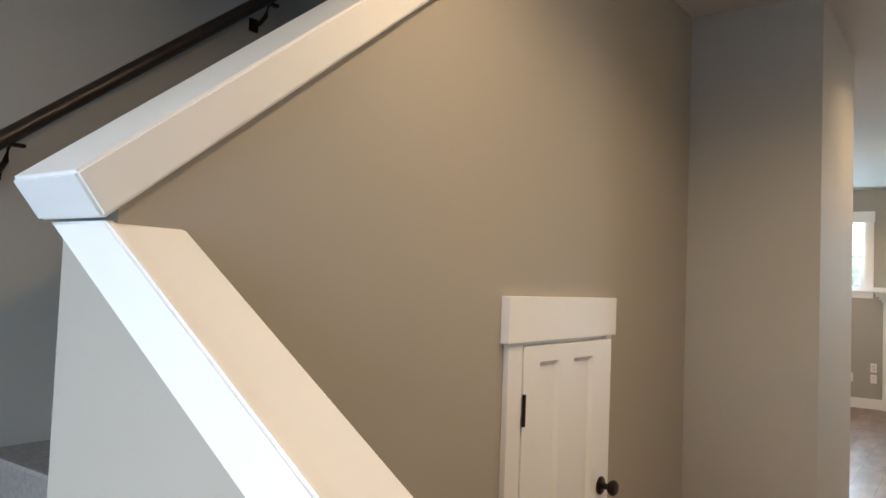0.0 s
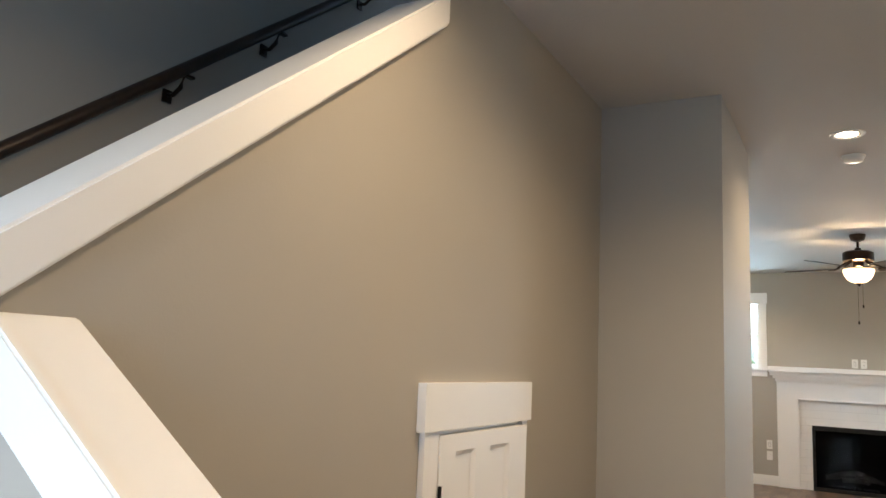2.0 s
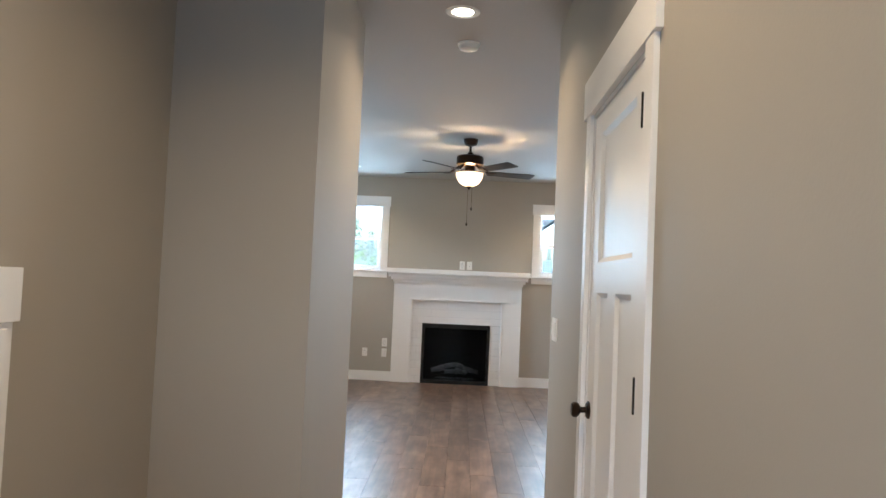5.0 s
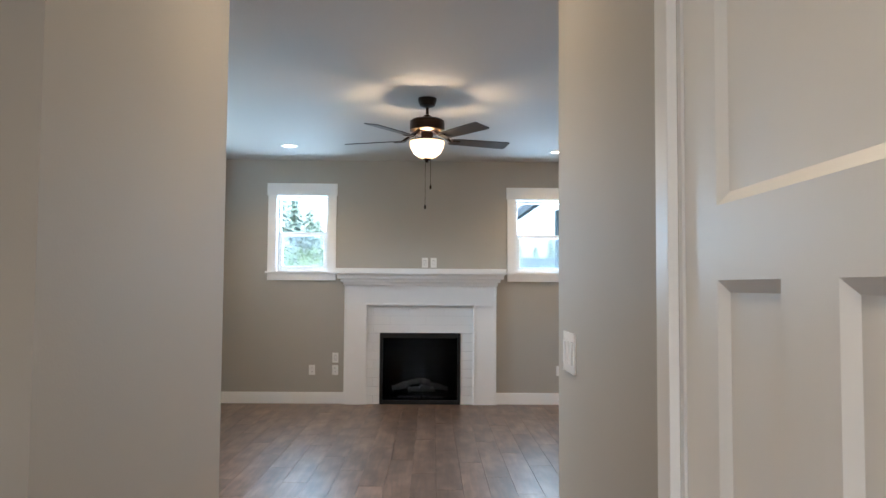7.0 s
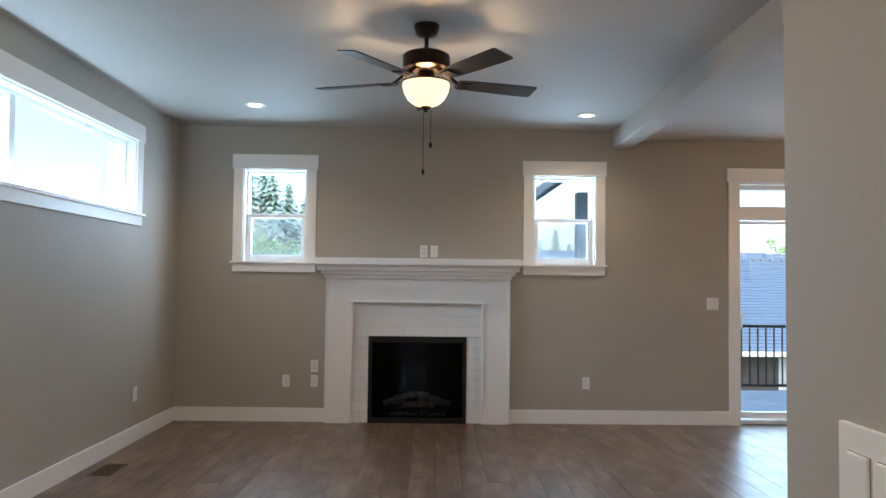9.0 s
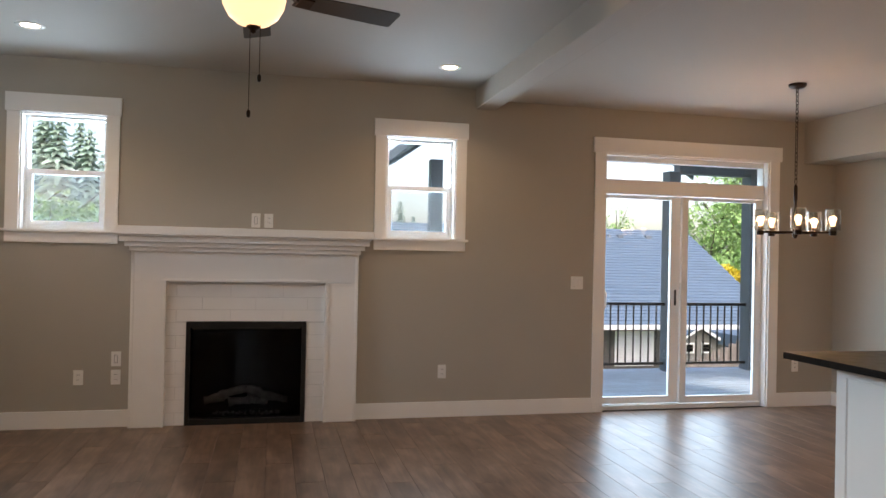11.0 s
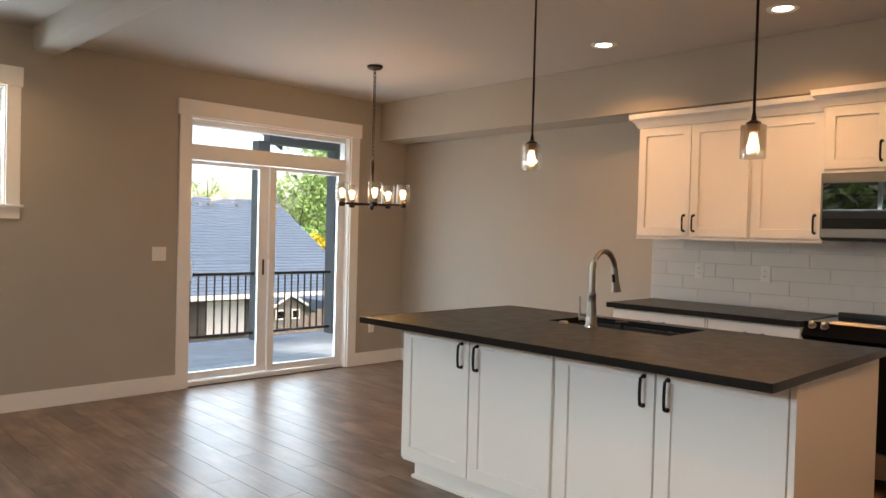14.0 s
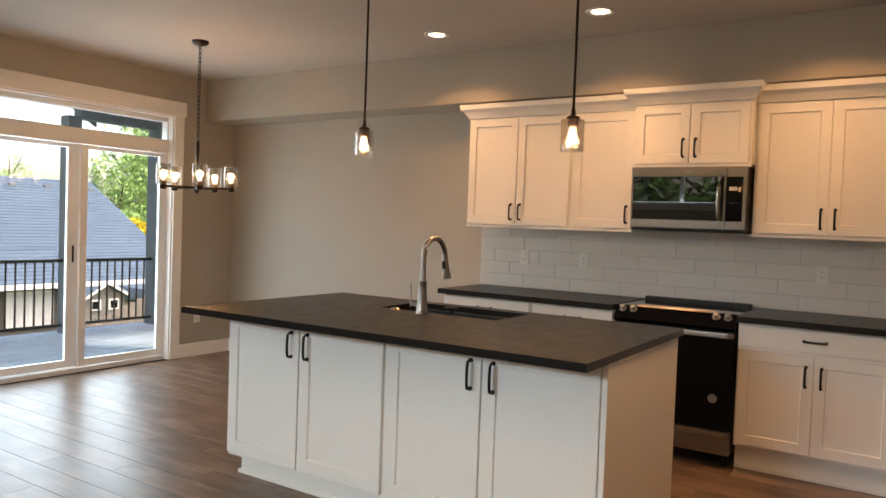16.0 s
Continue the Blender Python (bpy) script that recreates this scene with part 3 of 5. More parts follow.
bm = B()
prism(bm, [(-1.322, 1.522), (-1.314, 1.518), (-.5, .971), (-.43, 1.04), (-1.139, 1.522)], 'y', -10.592, -10.568)
bmesh.ops.bevel(bm, geom=list(bm.edges), offset=.005, segments=3, affect='EDGES')
setting("trim_lower", bm, TRIM, "white painted edge board along the sloping stair cap", "stair trim")

# ---- fireplace ----


def fireplace():
    f = thing("fireplace", "white painted fireplace surround with stepped mantel and white tile", "fireplace")
    xi0, xi1, xo0, xo1 = -.625, .642, -.875, .90
    zt = 1.165
    part("leg", bx(xo0, xi0, -.075, -.001, 0, zt, bevel=.003), TRIM, f)
    part("leg", bx(xi1, xo1, -.075, -.001, 0, zt, bevel=.003), TRIM, f)
    part("frieze", bx(xo0, xo1, -.075, -.001, zt, 1.415, bevel=.003), TRIM, f)
    for x0, x1 in ((xo0 - .012, xo0 + .012), (xo1 - .012, xo1 + .012)):
        part("edge_bead", bx(x0, x1, -.082, -.001, 0, 1.415, bevel=.004), TRIM, f)
    for x0, x1, z0, z1 in ((xi0 - .02, xi0 + .004, 0, zt), (xi1 - .004, xi1 + .02, 0, zt), (xi0 - .02, xi1 + .02, zt, zt + .022)):
        part("inner_bead", bx(x0, x1, -.087, -.02, z0, z1, bevel=.004), TRIM, f)
    for i, (o, z0, z1) in enumerate(((.025, 1.405, 1.44), (.055, 1.44, 1.478), (.09, 1.478, 1.52))):
        part("mantel_step", bx(xo0 - o, xo1 + o, -.085 - o, -.001, z0, z1, bevel=.004), TRIM, f)
    part("mantel_shelf", bx(-.985, 1.015, -.225, -.001, 1.535, 1.60, bevel=.004), TRIM, f)
    part("mantel_step", bx(xo0 - .1, xo1 + .1, -.2, -.001, 1.52, 1.535, bevel=.002), TRIM, f)
    # tiled face
    fx0, fx1, fz = -.467, .489, .840
    part("tile_backing", box(box(bx(xi0, fx0, -.028, -.001, 0, zt), fx1, xi1, -.028, -.001, 0, zt), fx0, fx1, -.028, -.001, fz, zt), GROUT2, f)
    h, L = .104, .42
    n = 0
    z = 0.0
    row = 0
    while z < zt - .01:
        z1 = min(z + h, zt)
        x = xi0 - (.14 if row % 2 else .34)
        while x < xi1:
            for a, b in ((max(x, xi0), min(x + L, fx0)), (max(x, fx1), min(x + L, xi1))) if z1 <= fz else ((max(x, xi0), min(x + L, xi1)),):
                lo = z if z1 <= fz else max(z, fz) if a < fx1 and b > fx0 else z
                if b - a > .02 and z1 - lo > .015:
                    part("tile", bx(a + .0015, b - .0015, -.036, -.026, lo + .0015, z1 - .0015), TILE2, f)
            x += L
        z = z1
        row += 1
    # firebox
    fb = part("firebox", bx(fx0 + .035, fx1 - .035, -.05, -.001, 0, .05, bevel=.003), BLACK, f, "black metal firebox")
    for x0, x1, z0, z1 in ((fx0, fx0 + .035, 0, fz), (fx1 - .035, fx1, 0, fz), (fx0 + .035, fx1 - .035, fz - .05, fz)):
        part("frame_bar", bx(x0, x1, -.05, -.001, z0, z1, bevel=.003), BLACK, fb, "black metal frame bar")
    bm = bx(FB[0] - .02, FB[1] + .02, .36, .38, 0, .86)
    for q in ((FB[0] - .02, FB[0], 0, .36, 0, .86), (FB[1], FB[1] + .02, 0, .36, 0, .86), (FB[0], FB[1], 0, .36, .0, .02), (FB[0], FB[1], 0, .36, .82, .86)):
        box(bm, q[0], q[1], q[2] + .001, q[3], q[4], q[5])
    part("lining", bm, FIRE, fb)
    rnd = random.Random(4)
    cx = (fx0 + fx1) / 2
    for i, (dx, z, ang, ln) in enumerate(((-.24, .19, 12, .2), (-.12, .235, 14, .2), (.04, .25, -12, .16), (.22, .19, -14, .24), (-.05, .16, 4, .18), (.09, .165, -6, .17))):
        bm = B()
        pts = []
        for k in range(9):
            s = (k / 8 - .5) * ln
            pts.append((cx + dx + s * math.cos(radians(ang)), .12 + rnd.uniform(-.003, .003), z + s * math.sin(radians(ang)) + rnd.uniform(-.004, .004)))
        tube(bm, pts, [rnd.uniform(.026, .042) for _ in pts], 10)
        part("log", bm, LOG, fb, "grey ceramic log", True)
    bm = B()
    for i in range(60):
        x = cx + rnd.uniform(-.27, .27)
        bmesh.ops.create_icosphere(bm, subdivisions=1, radius=rnd.uniform(.006, .013), matrix=Matrix.Translation((x, rnd.uniform(.02, .1), .06 + rnd.uniform(0, .02))))
    tagged(part("embers", bm, EMBER, fb), kind="stuff")
    g = part("glass", bx(fx0 + .036, fx1 - .036, -.046, -.043, .051, fz - .051), FIREGLASS, fb)
    part("louver", bx(fx0 + .05, fx1 - .05, -.049, -.044, fz - .062, fz - .05, bevel=.002), BLACK, fb)


fireplace()

# ---- kitchen ----
CF = 5.05


def shaker(name, axis_x, y0, y1, z0, z1, parent, rail=.06, th=.02, flat=False):
    """A shaker door or drawer front whose face looks along -x at x = axis_x."""
    panels = [] if flat else [(y0 + rail, y1 - rail, z0 + rail, z1 - rail)]
    bm = panel_leaf(lambda u, t, z: Vector((axis_x + t, u, z)), y0, y1, z0, z1, th, panels, .009, .004)
    return part(name, bm, CAB, parent)


def pull(parent, x, y, z, length=.115, upright=True):
    """A black bow pull on a front at x."""
    h = length / 2
    bm = B()
    prof = [(-h, 0), (-h, .02), (-h * .93, .029), (-h * .5, .033), (0, .034), (h * .5, .033), (h * .93, .029), (h, .02), (h, 0)]
    pts = [((x - o, y, z + s) if upright else (x - o, y + s, z)) for s, o in prof]
    tube(bm, pts, .0068, 8)
    for s in (-h, h):
        p = (x - .002, y, z + s) if upright else (x - .002, y + s, z)
        cyl(bm, (p[0] + .002, p[1], p[2]), (p[0] - .004, p[1], p[2]), .010, seg=12)
    return part("handle", bm, BLACK, parent, "black bow pull", True)


def base_cabinet(y0, y1, layout, label):
    c = thing("base_cabinet", label, "cabinet", group="kitchen base cabinets")
    part("body", bx(CF + .02, XE - .002, y0, y1, .15, .908, bevel=.002), CAB, c)
    part("toe_kick", bx(CF + .085, XE - .01, y0, y1, 0, .15), CAB, c)
    part("toe_trim", bx(CF + .072, CF + .085, y0, y1, 0, .02, bevel=.003), CAB, c)
    for kind, a, b, lo, hi, hy in layout:
        f = shaker("drawer" if kind == 'd' else "door", CF, a, b, lo, hi, c, flat=kind == 'd')
        if kind == 'd':
            pull(f, CF, (a + b) / 2, (lo + hi) / 2, upright=False)
        else:
            pull(f, CF, hy, hi - .12)
    return c


g = .004
# left of the range
base_cabinet(-3.87, -3.13, [('d', -3.86, -3.14, .768, .896, 0), ('c', -3.498, -3.14, .168, .745, -3.46), ('c', -3.86, -3.502, .168, .745, -3.54)], "white shaker base cabinet with a drawer and two doors")
base_cabinet(-4.49, -3.874, [('d', -4.48, -3.912, .768, .896, 0), ('c', -4.18, -3.912, .168, .745, -4.14), ('c', -4.48, -4.184, .168, .745, -4.22)], "white shaker base cabinet with a drawer and two doors")
base_cabinet(-6.12, -5.272, [('d', -6.11, -5.282, .768, .896, 0), ('c', -5.694, -5.282, .168, .745, -5.655), ('c', -6.11, -5.698, .168, .745, -5.737)], "white shaker base cabinet with a drawer and two doors")
base_cabinet(-6.97, -6.124, [('d', -6.96, -6.134, .768, .896, 0), ('c', -6.544, -6.134, .168, .745, -6.5), ('c', -6.96, -6.548, .168, .745, -6.59)], "white shaker base cabinet with a drawer and two doors")


def countertop(y0, y1):
    c = tagged(part("countertop", bx(5.015, XE - .001, y0, y1, .909, .947, bevel=.004), COUNTER), "matte black quartz countertop on white base cabinets", "countertop")
    return c


countertop(-4.492, -3.10)
countertop(-6.98, -5.268)


def upper_cabinet(y0, y1, z0, z1, face, doors, label, crown_ret=(0, 0)):
    c = thing("wall_cabinet", label, "cabinet", group="kitchen wall cabinets")
    part("body", bx(face + .02, XE - .002, y0, y1, z0, z1, bevel=.002), CAB, c)
    part("light_rail", bx(face + .006, face + .03, y0, y1, z0 - .018, z0, bevel=.003), CAB, c)
    for a, b, hy in doors:
        f = shaker("door", face, a, b, z0 + .008, z1 - .03, c)
        pull(f, face, hy, z0 + .105 if z1 - z0 > .6 else z0 + .11)
    # crown moulding
    bm = B()
    prof = [(face + .02, z1 - .022), (face - .004, z1 - .022), (face - .01, z1 - .01), (face - .03, z1 + .022), (face - .055, z1 + .045), (face - .06, z1 + .082), (face + .02, z1 + .082)]
    lo = [bm.verts.new((x, y0 - crown_ret[0] * max(0, face - x), z)) for x, z in prof]
    hi = [bm.verts.new((x, y1 + crown_ret[1] * max(0, face - x), z)) for x, z in prof]
    bm.faces.new(lo), bm.faces.new(hi[::-1])
    for i in range(len(prof)):
        k = (i + 1) % len(prof)
        bm.faces.new((lo[i], hi[i], hi[k], lo[k]))
    part("crown", bm, CAB, c, "white crown moulding")
    for side, y, s in ((crown_ret[0], y0, -1), (crown_ret[1], y1, 1)):
        if side:
            bm = B()
            pf = [(y + s * (face - x if x < face else 0) * 1.0, z) for x, z in prof]
            prism(bm, [(p + (0 if i not in (0, len(pf) - 1) else -s * .02), z) for i, (p, z) in enumerate(pf)], 'x', face + .02, XE - .36 + .33)
            part("crown_return", bm, CAB, c)
    return c


upper_cabinet(-4.005, -3.13, 1.445, 2.30, 5.345, [(-3.565, -3.14, -3.53), (-3.998, -3.571, -3.606)], "white shaker double wall cabinet with crown moulding", (0, 1))
upper_cabinet(-4.488, -4.009, 1.445, 2.30, 5.345, [(-4.478, -4.025, -4.44)], "white shaker single-door wall cabinet with crown moulding")
upper_cabinet(-5.262, -4.492, 1.886, 2.315, 5.262, [(-4.872, -4.51, -4.835), (-5.244, -4.878, -4.915)], "white shaker wall cabinet above the microwave", (1, 1))
upper_cabinet(-6.13, -5.266, 1.445, 2.30, 5.345, [(-5.695, -5.285, -5.66), (-6.12, -5.701, -5.737)], "white shaker double wall cabinet with crown moulding")
upper_cabinet(-6.99, -6.134, 1.445, 2.30, 5.345, [(-6.556, -6.145, -6.5), (-6.98, -6.562, -6.6)], "white shaker double wall cabinet with crown moulding")


def microwave():
    m = thing("microwave", "stainless steel over-range microwave with dark glass door", "microwave")
    y0, y1, z0, z1, f = -5.243, -4.498, 1.462, 1.872, 5.265
    part("body", bx(f + .03, XE - .002, y0, y1, z0, z1, bevel=.003), STEEL, m)
    yd = y0 + .126
    d = part("door", box(box(box(bx(f, f + .03, yd, y1, z0 + .005, z0 + .06, bevel=.003), f, f + .03, yd, y1, z1 - .065, z1, bevel=.003),
                             f, f + .03, y1 - .012, y1, z0 + .06, z1 - .065, bevel=.002), f, f + .03, yd, yd + .012, z0 + .06, z1 - .065, bevel=.002), STEEL, m)
    part("window", bx(f + .004, f + .028, yd + .012, y1 - .012, z0 + .06, z1 - .065), MWGLASS, d, "black glass window")
    hp = [(f - .002, yd + .035, z0 + .07), (f - .03, yd + .035, z0 + .085), (f - .042, yd + .035, z0 + .15), (f - .046, yd + .035, (z0 + z1) / 2), (f - .042, yd + .035, z1 - .14), (f - .03, yd + .035, z1 - .075), (f - .002, yd + .035, z1 - .06)]
    part("handle", tube(B(), hp, .013, 12), NICKEL, d, "curved steel handle", True)
    c = part("control_panel", bx(f, f + .03, y0, yd - .003, z0 + .005, z1, bevel=.003), STEEL, m)
    part("keypad", bx(f - .002, f, y0 + .022, yd - .004, z0 + .058, z1 - .066), BLKGLASS, c, "black glass keypad")
    part("display", bx(f - .0035, f - .002, y0 + .055, y0 + .105, z1 - .155, z1 - .13), mat("pale_sticker", (.6, .6, .58), .5), c, "small pale display label")
    part("logo", bx(f - .0025, f, -4.90, -4.855, z1 - .04, z1 - .024), mat("grey_mark", (.25, .25, .25), .4), m)
    part("vent_grille", bx(f + .01, XE - .05, y0 + .01, y1 - .01, z0 - .015, z0), BLACK, m)
    part("base_strip", bx(f + .001, f + .028, y0 + .004, y1 - .004, z0 - .004, z0 + .006), BLACK, m)


microwave()


def kitchen_range():
    r = thing("range", "black and stainless slide-in electric range", "range")
    y0, y1, f = -5.262, -4.498, 5.015
    part("body", bx(f + .04, XE - .012, y0, y1, .09, .905, bevel=.003), BLACK, r)
    part("cooktop", bx(f + .07, XE - .06, y0 - .004, y1 + .004, .905, .942, bevel=.004), BLKGLASS, r, "black glass cooktop")
    part("back_lip", bx(XE - .075, XE - .012, y0 + .02, y1 - .02, .93, .972, bevel=.01), BLACK, r)
    # sloped control panel
    bm = B()
    prism(bm, [(f + .005, .865), (f + .07, .948), (f + .085, .948), (f + .085, .84), (f + .03, .84)], 'y', y0, y1)
    part("control_panel", bm, BLKGLASS, r, "black sloped control panel")
    bm = B()
    prism(bm, [(f + .056, .944), (f + .07, .956), (f + .10, .956), (f + .10, .944)], 'y', y0 + .14, y1 - .14)
    part("control_trim", bm, STEEL, r)
    rot = Matrix.Rotation(radians(-42), 4, 'Y')
    for y in (y1 - .05, y1 - .12, y0 + .12, y0 + .05):
        m = Matrix.Translation((f + .048, y, .922)) @ rot
        part("knob", lathe(B(), [(.024, 0), (.024, .006), (.018, .01), (.0165, .03), (.012, .034), (.001, .034)], 20, m), NICKEL, r, "steel control knob", True)
    d = part("oven_door", bx(f + .003, f + .04, y0 + .004, y1 - .004, .235, .832, bevel=.004), BLKGLASS, r, "black glass oven door")
    part("door_trim", bx(f, f + .0035, y0 + .004, y1 - .004, .805, .832, bevel=.001), STEEL, d)
    bm = B()
    box(bm, f - .055, f - .03, y0 + .02, y1 - .02, .808, .838, bevel=.006)
    for y in (y0 + .045, y1 - .045):
        box(bm, f - .04, f + .003, y - .015, y + .015, .812, .832, bevel=.003)
    part("handle", bm, STEEL, d, "flat steel oven handle")
    part("sticker", cyl(B(), (f + .0035, -5.15, .425), (f + .0015, -5.15, .425), .028, seg=24), mat("grey_sticker", (.22, .22, .24), .5), d, "round grey sticker")
    dr = part("drawer", bx(f, f + .04, y0 + .004, y1 - .004, .085, .228, bevel=.004), STEEL, r, "stainless warming drawer")
    part("drawer_lip", bx(f - .022, f, y0 + .02, y1 - .02, .19, .225, bevel=.006), STEEL, dr)
    for y in (y0 + .05, y1 - .05):
        part("foot", cyl(B(), (f + .1, y, 0), (f + .1, y, .09), .018, seg=12), BLACK, r)
        part("foot", cyl(B(), (XE - .1, y, 0), (XE - .1, y, .09), .018, seg=12), BLACK, r)


kitchen_range()

# ---- island ----
IX0, IX1, IY0, IY1 = 2.85, 4.146, -5.188, -2.90
BX0, BX1, BY0, BY1 = 3.10, 4.115, -5.165, -2.985
SKX0, SKX1, SKY0, SKY1 = 3.66, 4.05, -4.36, -3.60


def island():
    c = thing("kitchen_island", "white shaker kitchen island base with four doors", "kitchen island")
    part("body", box(box(box(bx(BX0 + .02, SKX0 - .03, BY0, BY1, .11, .912), SKX0 - .03, BX1, BY0, SKY0 - .03, .11, .912), SKX0 - .03, BX1, SKY1 + .03, BY1, .11, .912),
                         SKX0 - .03, BX1, SKY0 - .03, SKY1 + .03, .11, .6), CAB, c)
    part("end_panel", bx(BX0 + .05, BX1, BY0 - .004, BY0 + .0, .0, .912, bevel=.001), CAB, c)
    part("corner_trim", bx(BX0 + .004, BX0 + .05, BY0 - .012, BY0 + .012, 0.11, .912, bevel=.003), CAB, c)
    part("toe_kick", bx(BX0 + .075, BX1 - .01, BY0 + .01, BY1 - .05, 0, .11), CAB, c)
    part("toe_trim", bx(BX0 + .06, BX0 + .075, BY0 + .01, BY1 - .04, 0, .02, bevel=.004), CAB, c)
    part("toe_trim", bx(BX0 + .06, BX1 - .01, BY1 - .05, BY1 - .037, 0, .02, bevel=.004), CAB, c)
    ys = (-2.992, -3.522, -4.078, -4.607, -5.152)
    for i, (a, b) in enumerate(zip(ys, ys[1:])):
        gap = .004 if i % 2 == 0 else .016
        lo, hi = (b + .004, a - (.012 if i == 2 else .002)) if i % 2 == 0 else (b + (.012 if i == 1 else .004), a - .004)
        f = shaker("door", BX0, lo, hi, .13, .902, c, rail=.068)
        pull(f, BX0, lo + .05 if i % 2 == 0 else hi - .055, .782, .125)
    return c


island()


def island_top():
    bm = B()
    z0, z1 = .914, .948
    for x0, x1, y0, y1 in ((IX0, SKX0, IY0, IY1), (SKX1, IX1, IY0, IY1), (SKX0, SKX1, IY0, SKY0), (SKX0, SKX1, SKY1, IY1)):
        box(bm, x0, x1, y0, y1, z0, z1)
    bmesh.ops.remove_doubles(bm, verts=bm.verts, dist=1e-5)
    return tagged(part("island_countertop", bm, COUNTER), "matte black quartz island top with an undermount sink cutout", "countertop")


island_top()


def sink():
    s = thing("sink", "dark undermount double-bowl composite sink", "sink")
    w = .012
    z0, z1 = .70, .912
    SK = mat("black_composite", (.018, .018, .018), .45, var=.1, scale=60)
    bm = B()
    box(bm, SKX0 - .012, SKX1 + .012, SKY0 - .012, SKY1 + .012, z0, z0 + w)
    box(bm, SKX0 - .012, SKX0, SKY0 - .012, SKY1 + .012, z0 + w, z1)
    box(bm, SKX1, SKX1 + .012, SKY0 - .012, SKY1 + .012, z0 + w, z1)
    box(bm, SKX0, SKX1, SKY0 - .012, SKY0, z0 + w, z1)
    box(bm, SKX0, SKX1, SKY1, SKY1 + .012, z0 + w, z1)
    part("basin", bm, SK, s)
    part("divider", bx(SKX0, SKX1, -3.99, -3.965, z0 + w, z1 - .03, bevel=.006), SK, s)
    for y in (-3.79, -4.18):
        part("drain", lathe(B(), [(.045, 0), (.045, .004), (.03, .006), (.025, .002), (.001, .002)], 20, Matrix.Translation((3.87, y, z0 + w))), NICKEL, s, "steel drain", True)
    part("stopper", lathe(B(), [(.012, 0), (.012, .03), (.034, .03), (.034, .038), (.001, .04)], 20, Matrix.Translation((3.70, -4.06, .948))), BLACK, s, "black sink stopper", True)
    part("hole_cover", lathe(B(), [(.026, 0), (.026, .006), (.02, .012), (.001, .013)], 20, Matrix.Translation((3.63, -3.735, .948))), NICKEL, s, "round steel hole cover", True)


sink()


def faucet():
    f = thing("faucet", "brushed nickel gooseneck pull-down kitchen faucet", "faucet", at=(0, 0, 0))
    x, y, z = 3.61, -3.93, .948
    part("base", lathe(B(), [(.034, 0), (.034, .008), (.030, .014), (.027, .06), (.023, .13), (.0215, .165), (.0235, .168), (.0235, .178), (.019, .184)], 28, Matrix.Translation((x, y, z))), NICKEL, f, smooth=True)
    pts = [(x, y, z + .175), (x, y, z + .302)]
    R = .105
    for i in range(1, 15):
        a = math.pi * i / 14 * .97
        pts.append((x + R * (1 - math.cos(a)), y, z + .302 + R * math.sin(a)))
    part("spout", tube(B(), pts, .0155, 16), NICKEL, f, smooth=True)
    e = Vector(pts[-1])
    d = (Vector(pts[-1]) - Vector(pts[-2])).normalized()
    m = Matrix.Translation(e) @ d.to_track_quat('Z', 'Y').to_matrix().to_4x4()
    hd = part("spray_head", lathe(B(), [(.0155, -.005), (.0175, .0), (.0175, .05), (.021, .085), (.026, .125), (.026, .132), (.001, .132)], 24, m), NICKEL, f, smooth=True)
    part("button", box(B(), -.008, .008, -.024, -.016, .03, .075, bevel=.003, m=m), BLACK, hd, "black spray button")
    part("lever", tube(B(), [(x, y, z + .04), (x, y + .03, z + .042), (x, y + .075, z + .045)], .011, 12), NICKEL, f, smooth=True)
    part("lever", cyl(B(), (x, y + .075, z + .03), (x, y + .08, z + .16), .006, .0045, seg=12), NICKEL, f, smooth=True)


faucet()

# ---- lamps ----


def can_light(x, y, z, power=16.0, color=WARM, spread=130):
    c = thing("recessed_light", "round white recessed ceiling light, lit", "ceiling light", at=(x, y, z), group="recessed lights")
    part("trim_ring", lathe(B(), [(.062, -.002), (.066, -.006), (.088, -.006), (.093, 0), (.06, 0)], 32), PLASTIC, c, "white trim ring", True)
    part("diffuser", lathe(B(), [(.064, -.001), (.04, -.0045), (.001, -.005)], 28), CANGLOW, c, "glowing diffuser", True)
    lamp("can_lamp", 'AREA', look((x, y, z - .02), (x, y + .0001, z - 1)), power, color, .12, spread=spread)


# the y -5.2 pair is unseen, added to brighten fireplace wall and island
for p in ((-1.41, -.89, ZC), (1.53, -.675, ZC), (-1.41, -5.2, ZC), (1.5, -5.2, ZC)):
    can_light(*p, power=CANS * (3.4 if p[1] < -4 and p[0] < 0 else 1.3 if p[1] < -4 else .8))
# (3.0, -6.1) is unseen, added to light base cabinets and island end
for p in ((4.79, -3.16, ZK), (4.76, -4.42, ZK), (4.76, -5.7, ZK), (3.0, -6.1, ZK)):
    can_light(*p, power=CANS * (1.3 if p[0] < 4 else 1.2), color=WARM2)
# the y -12.1 light is unseen, added to even out the foyer walls
for p in ((.012, -6.6, ZH), (.02, -8.75, ZH), (-.45, -9.75, ZH), (-.5, -12.1, ZH)):
    can_light(*p, power=CANS * (.9 if p[1] < -12 else 1.2 if p[1] < -9 else .8), spread=160 if p[1] < -9 else 140)


def smoke_detector():
    s = thing("smoke_detector", "round white plastic smoke detector on the ceiling", "smoke detector", at=(.047, -5.95, ZC))
    part("base", lathe(B(), [(.07, 0), (.07, -.012), (.001, -.012)], 28), PLASTIC, s, smooth=True)
    part("cover", lathe(B(), [(.062, -.012), (.062, -.02), (.055, -.036), (.04, -.042), (.001, -.042)], 28), PLASTIC, s, smooth=True)


smoke_detector()


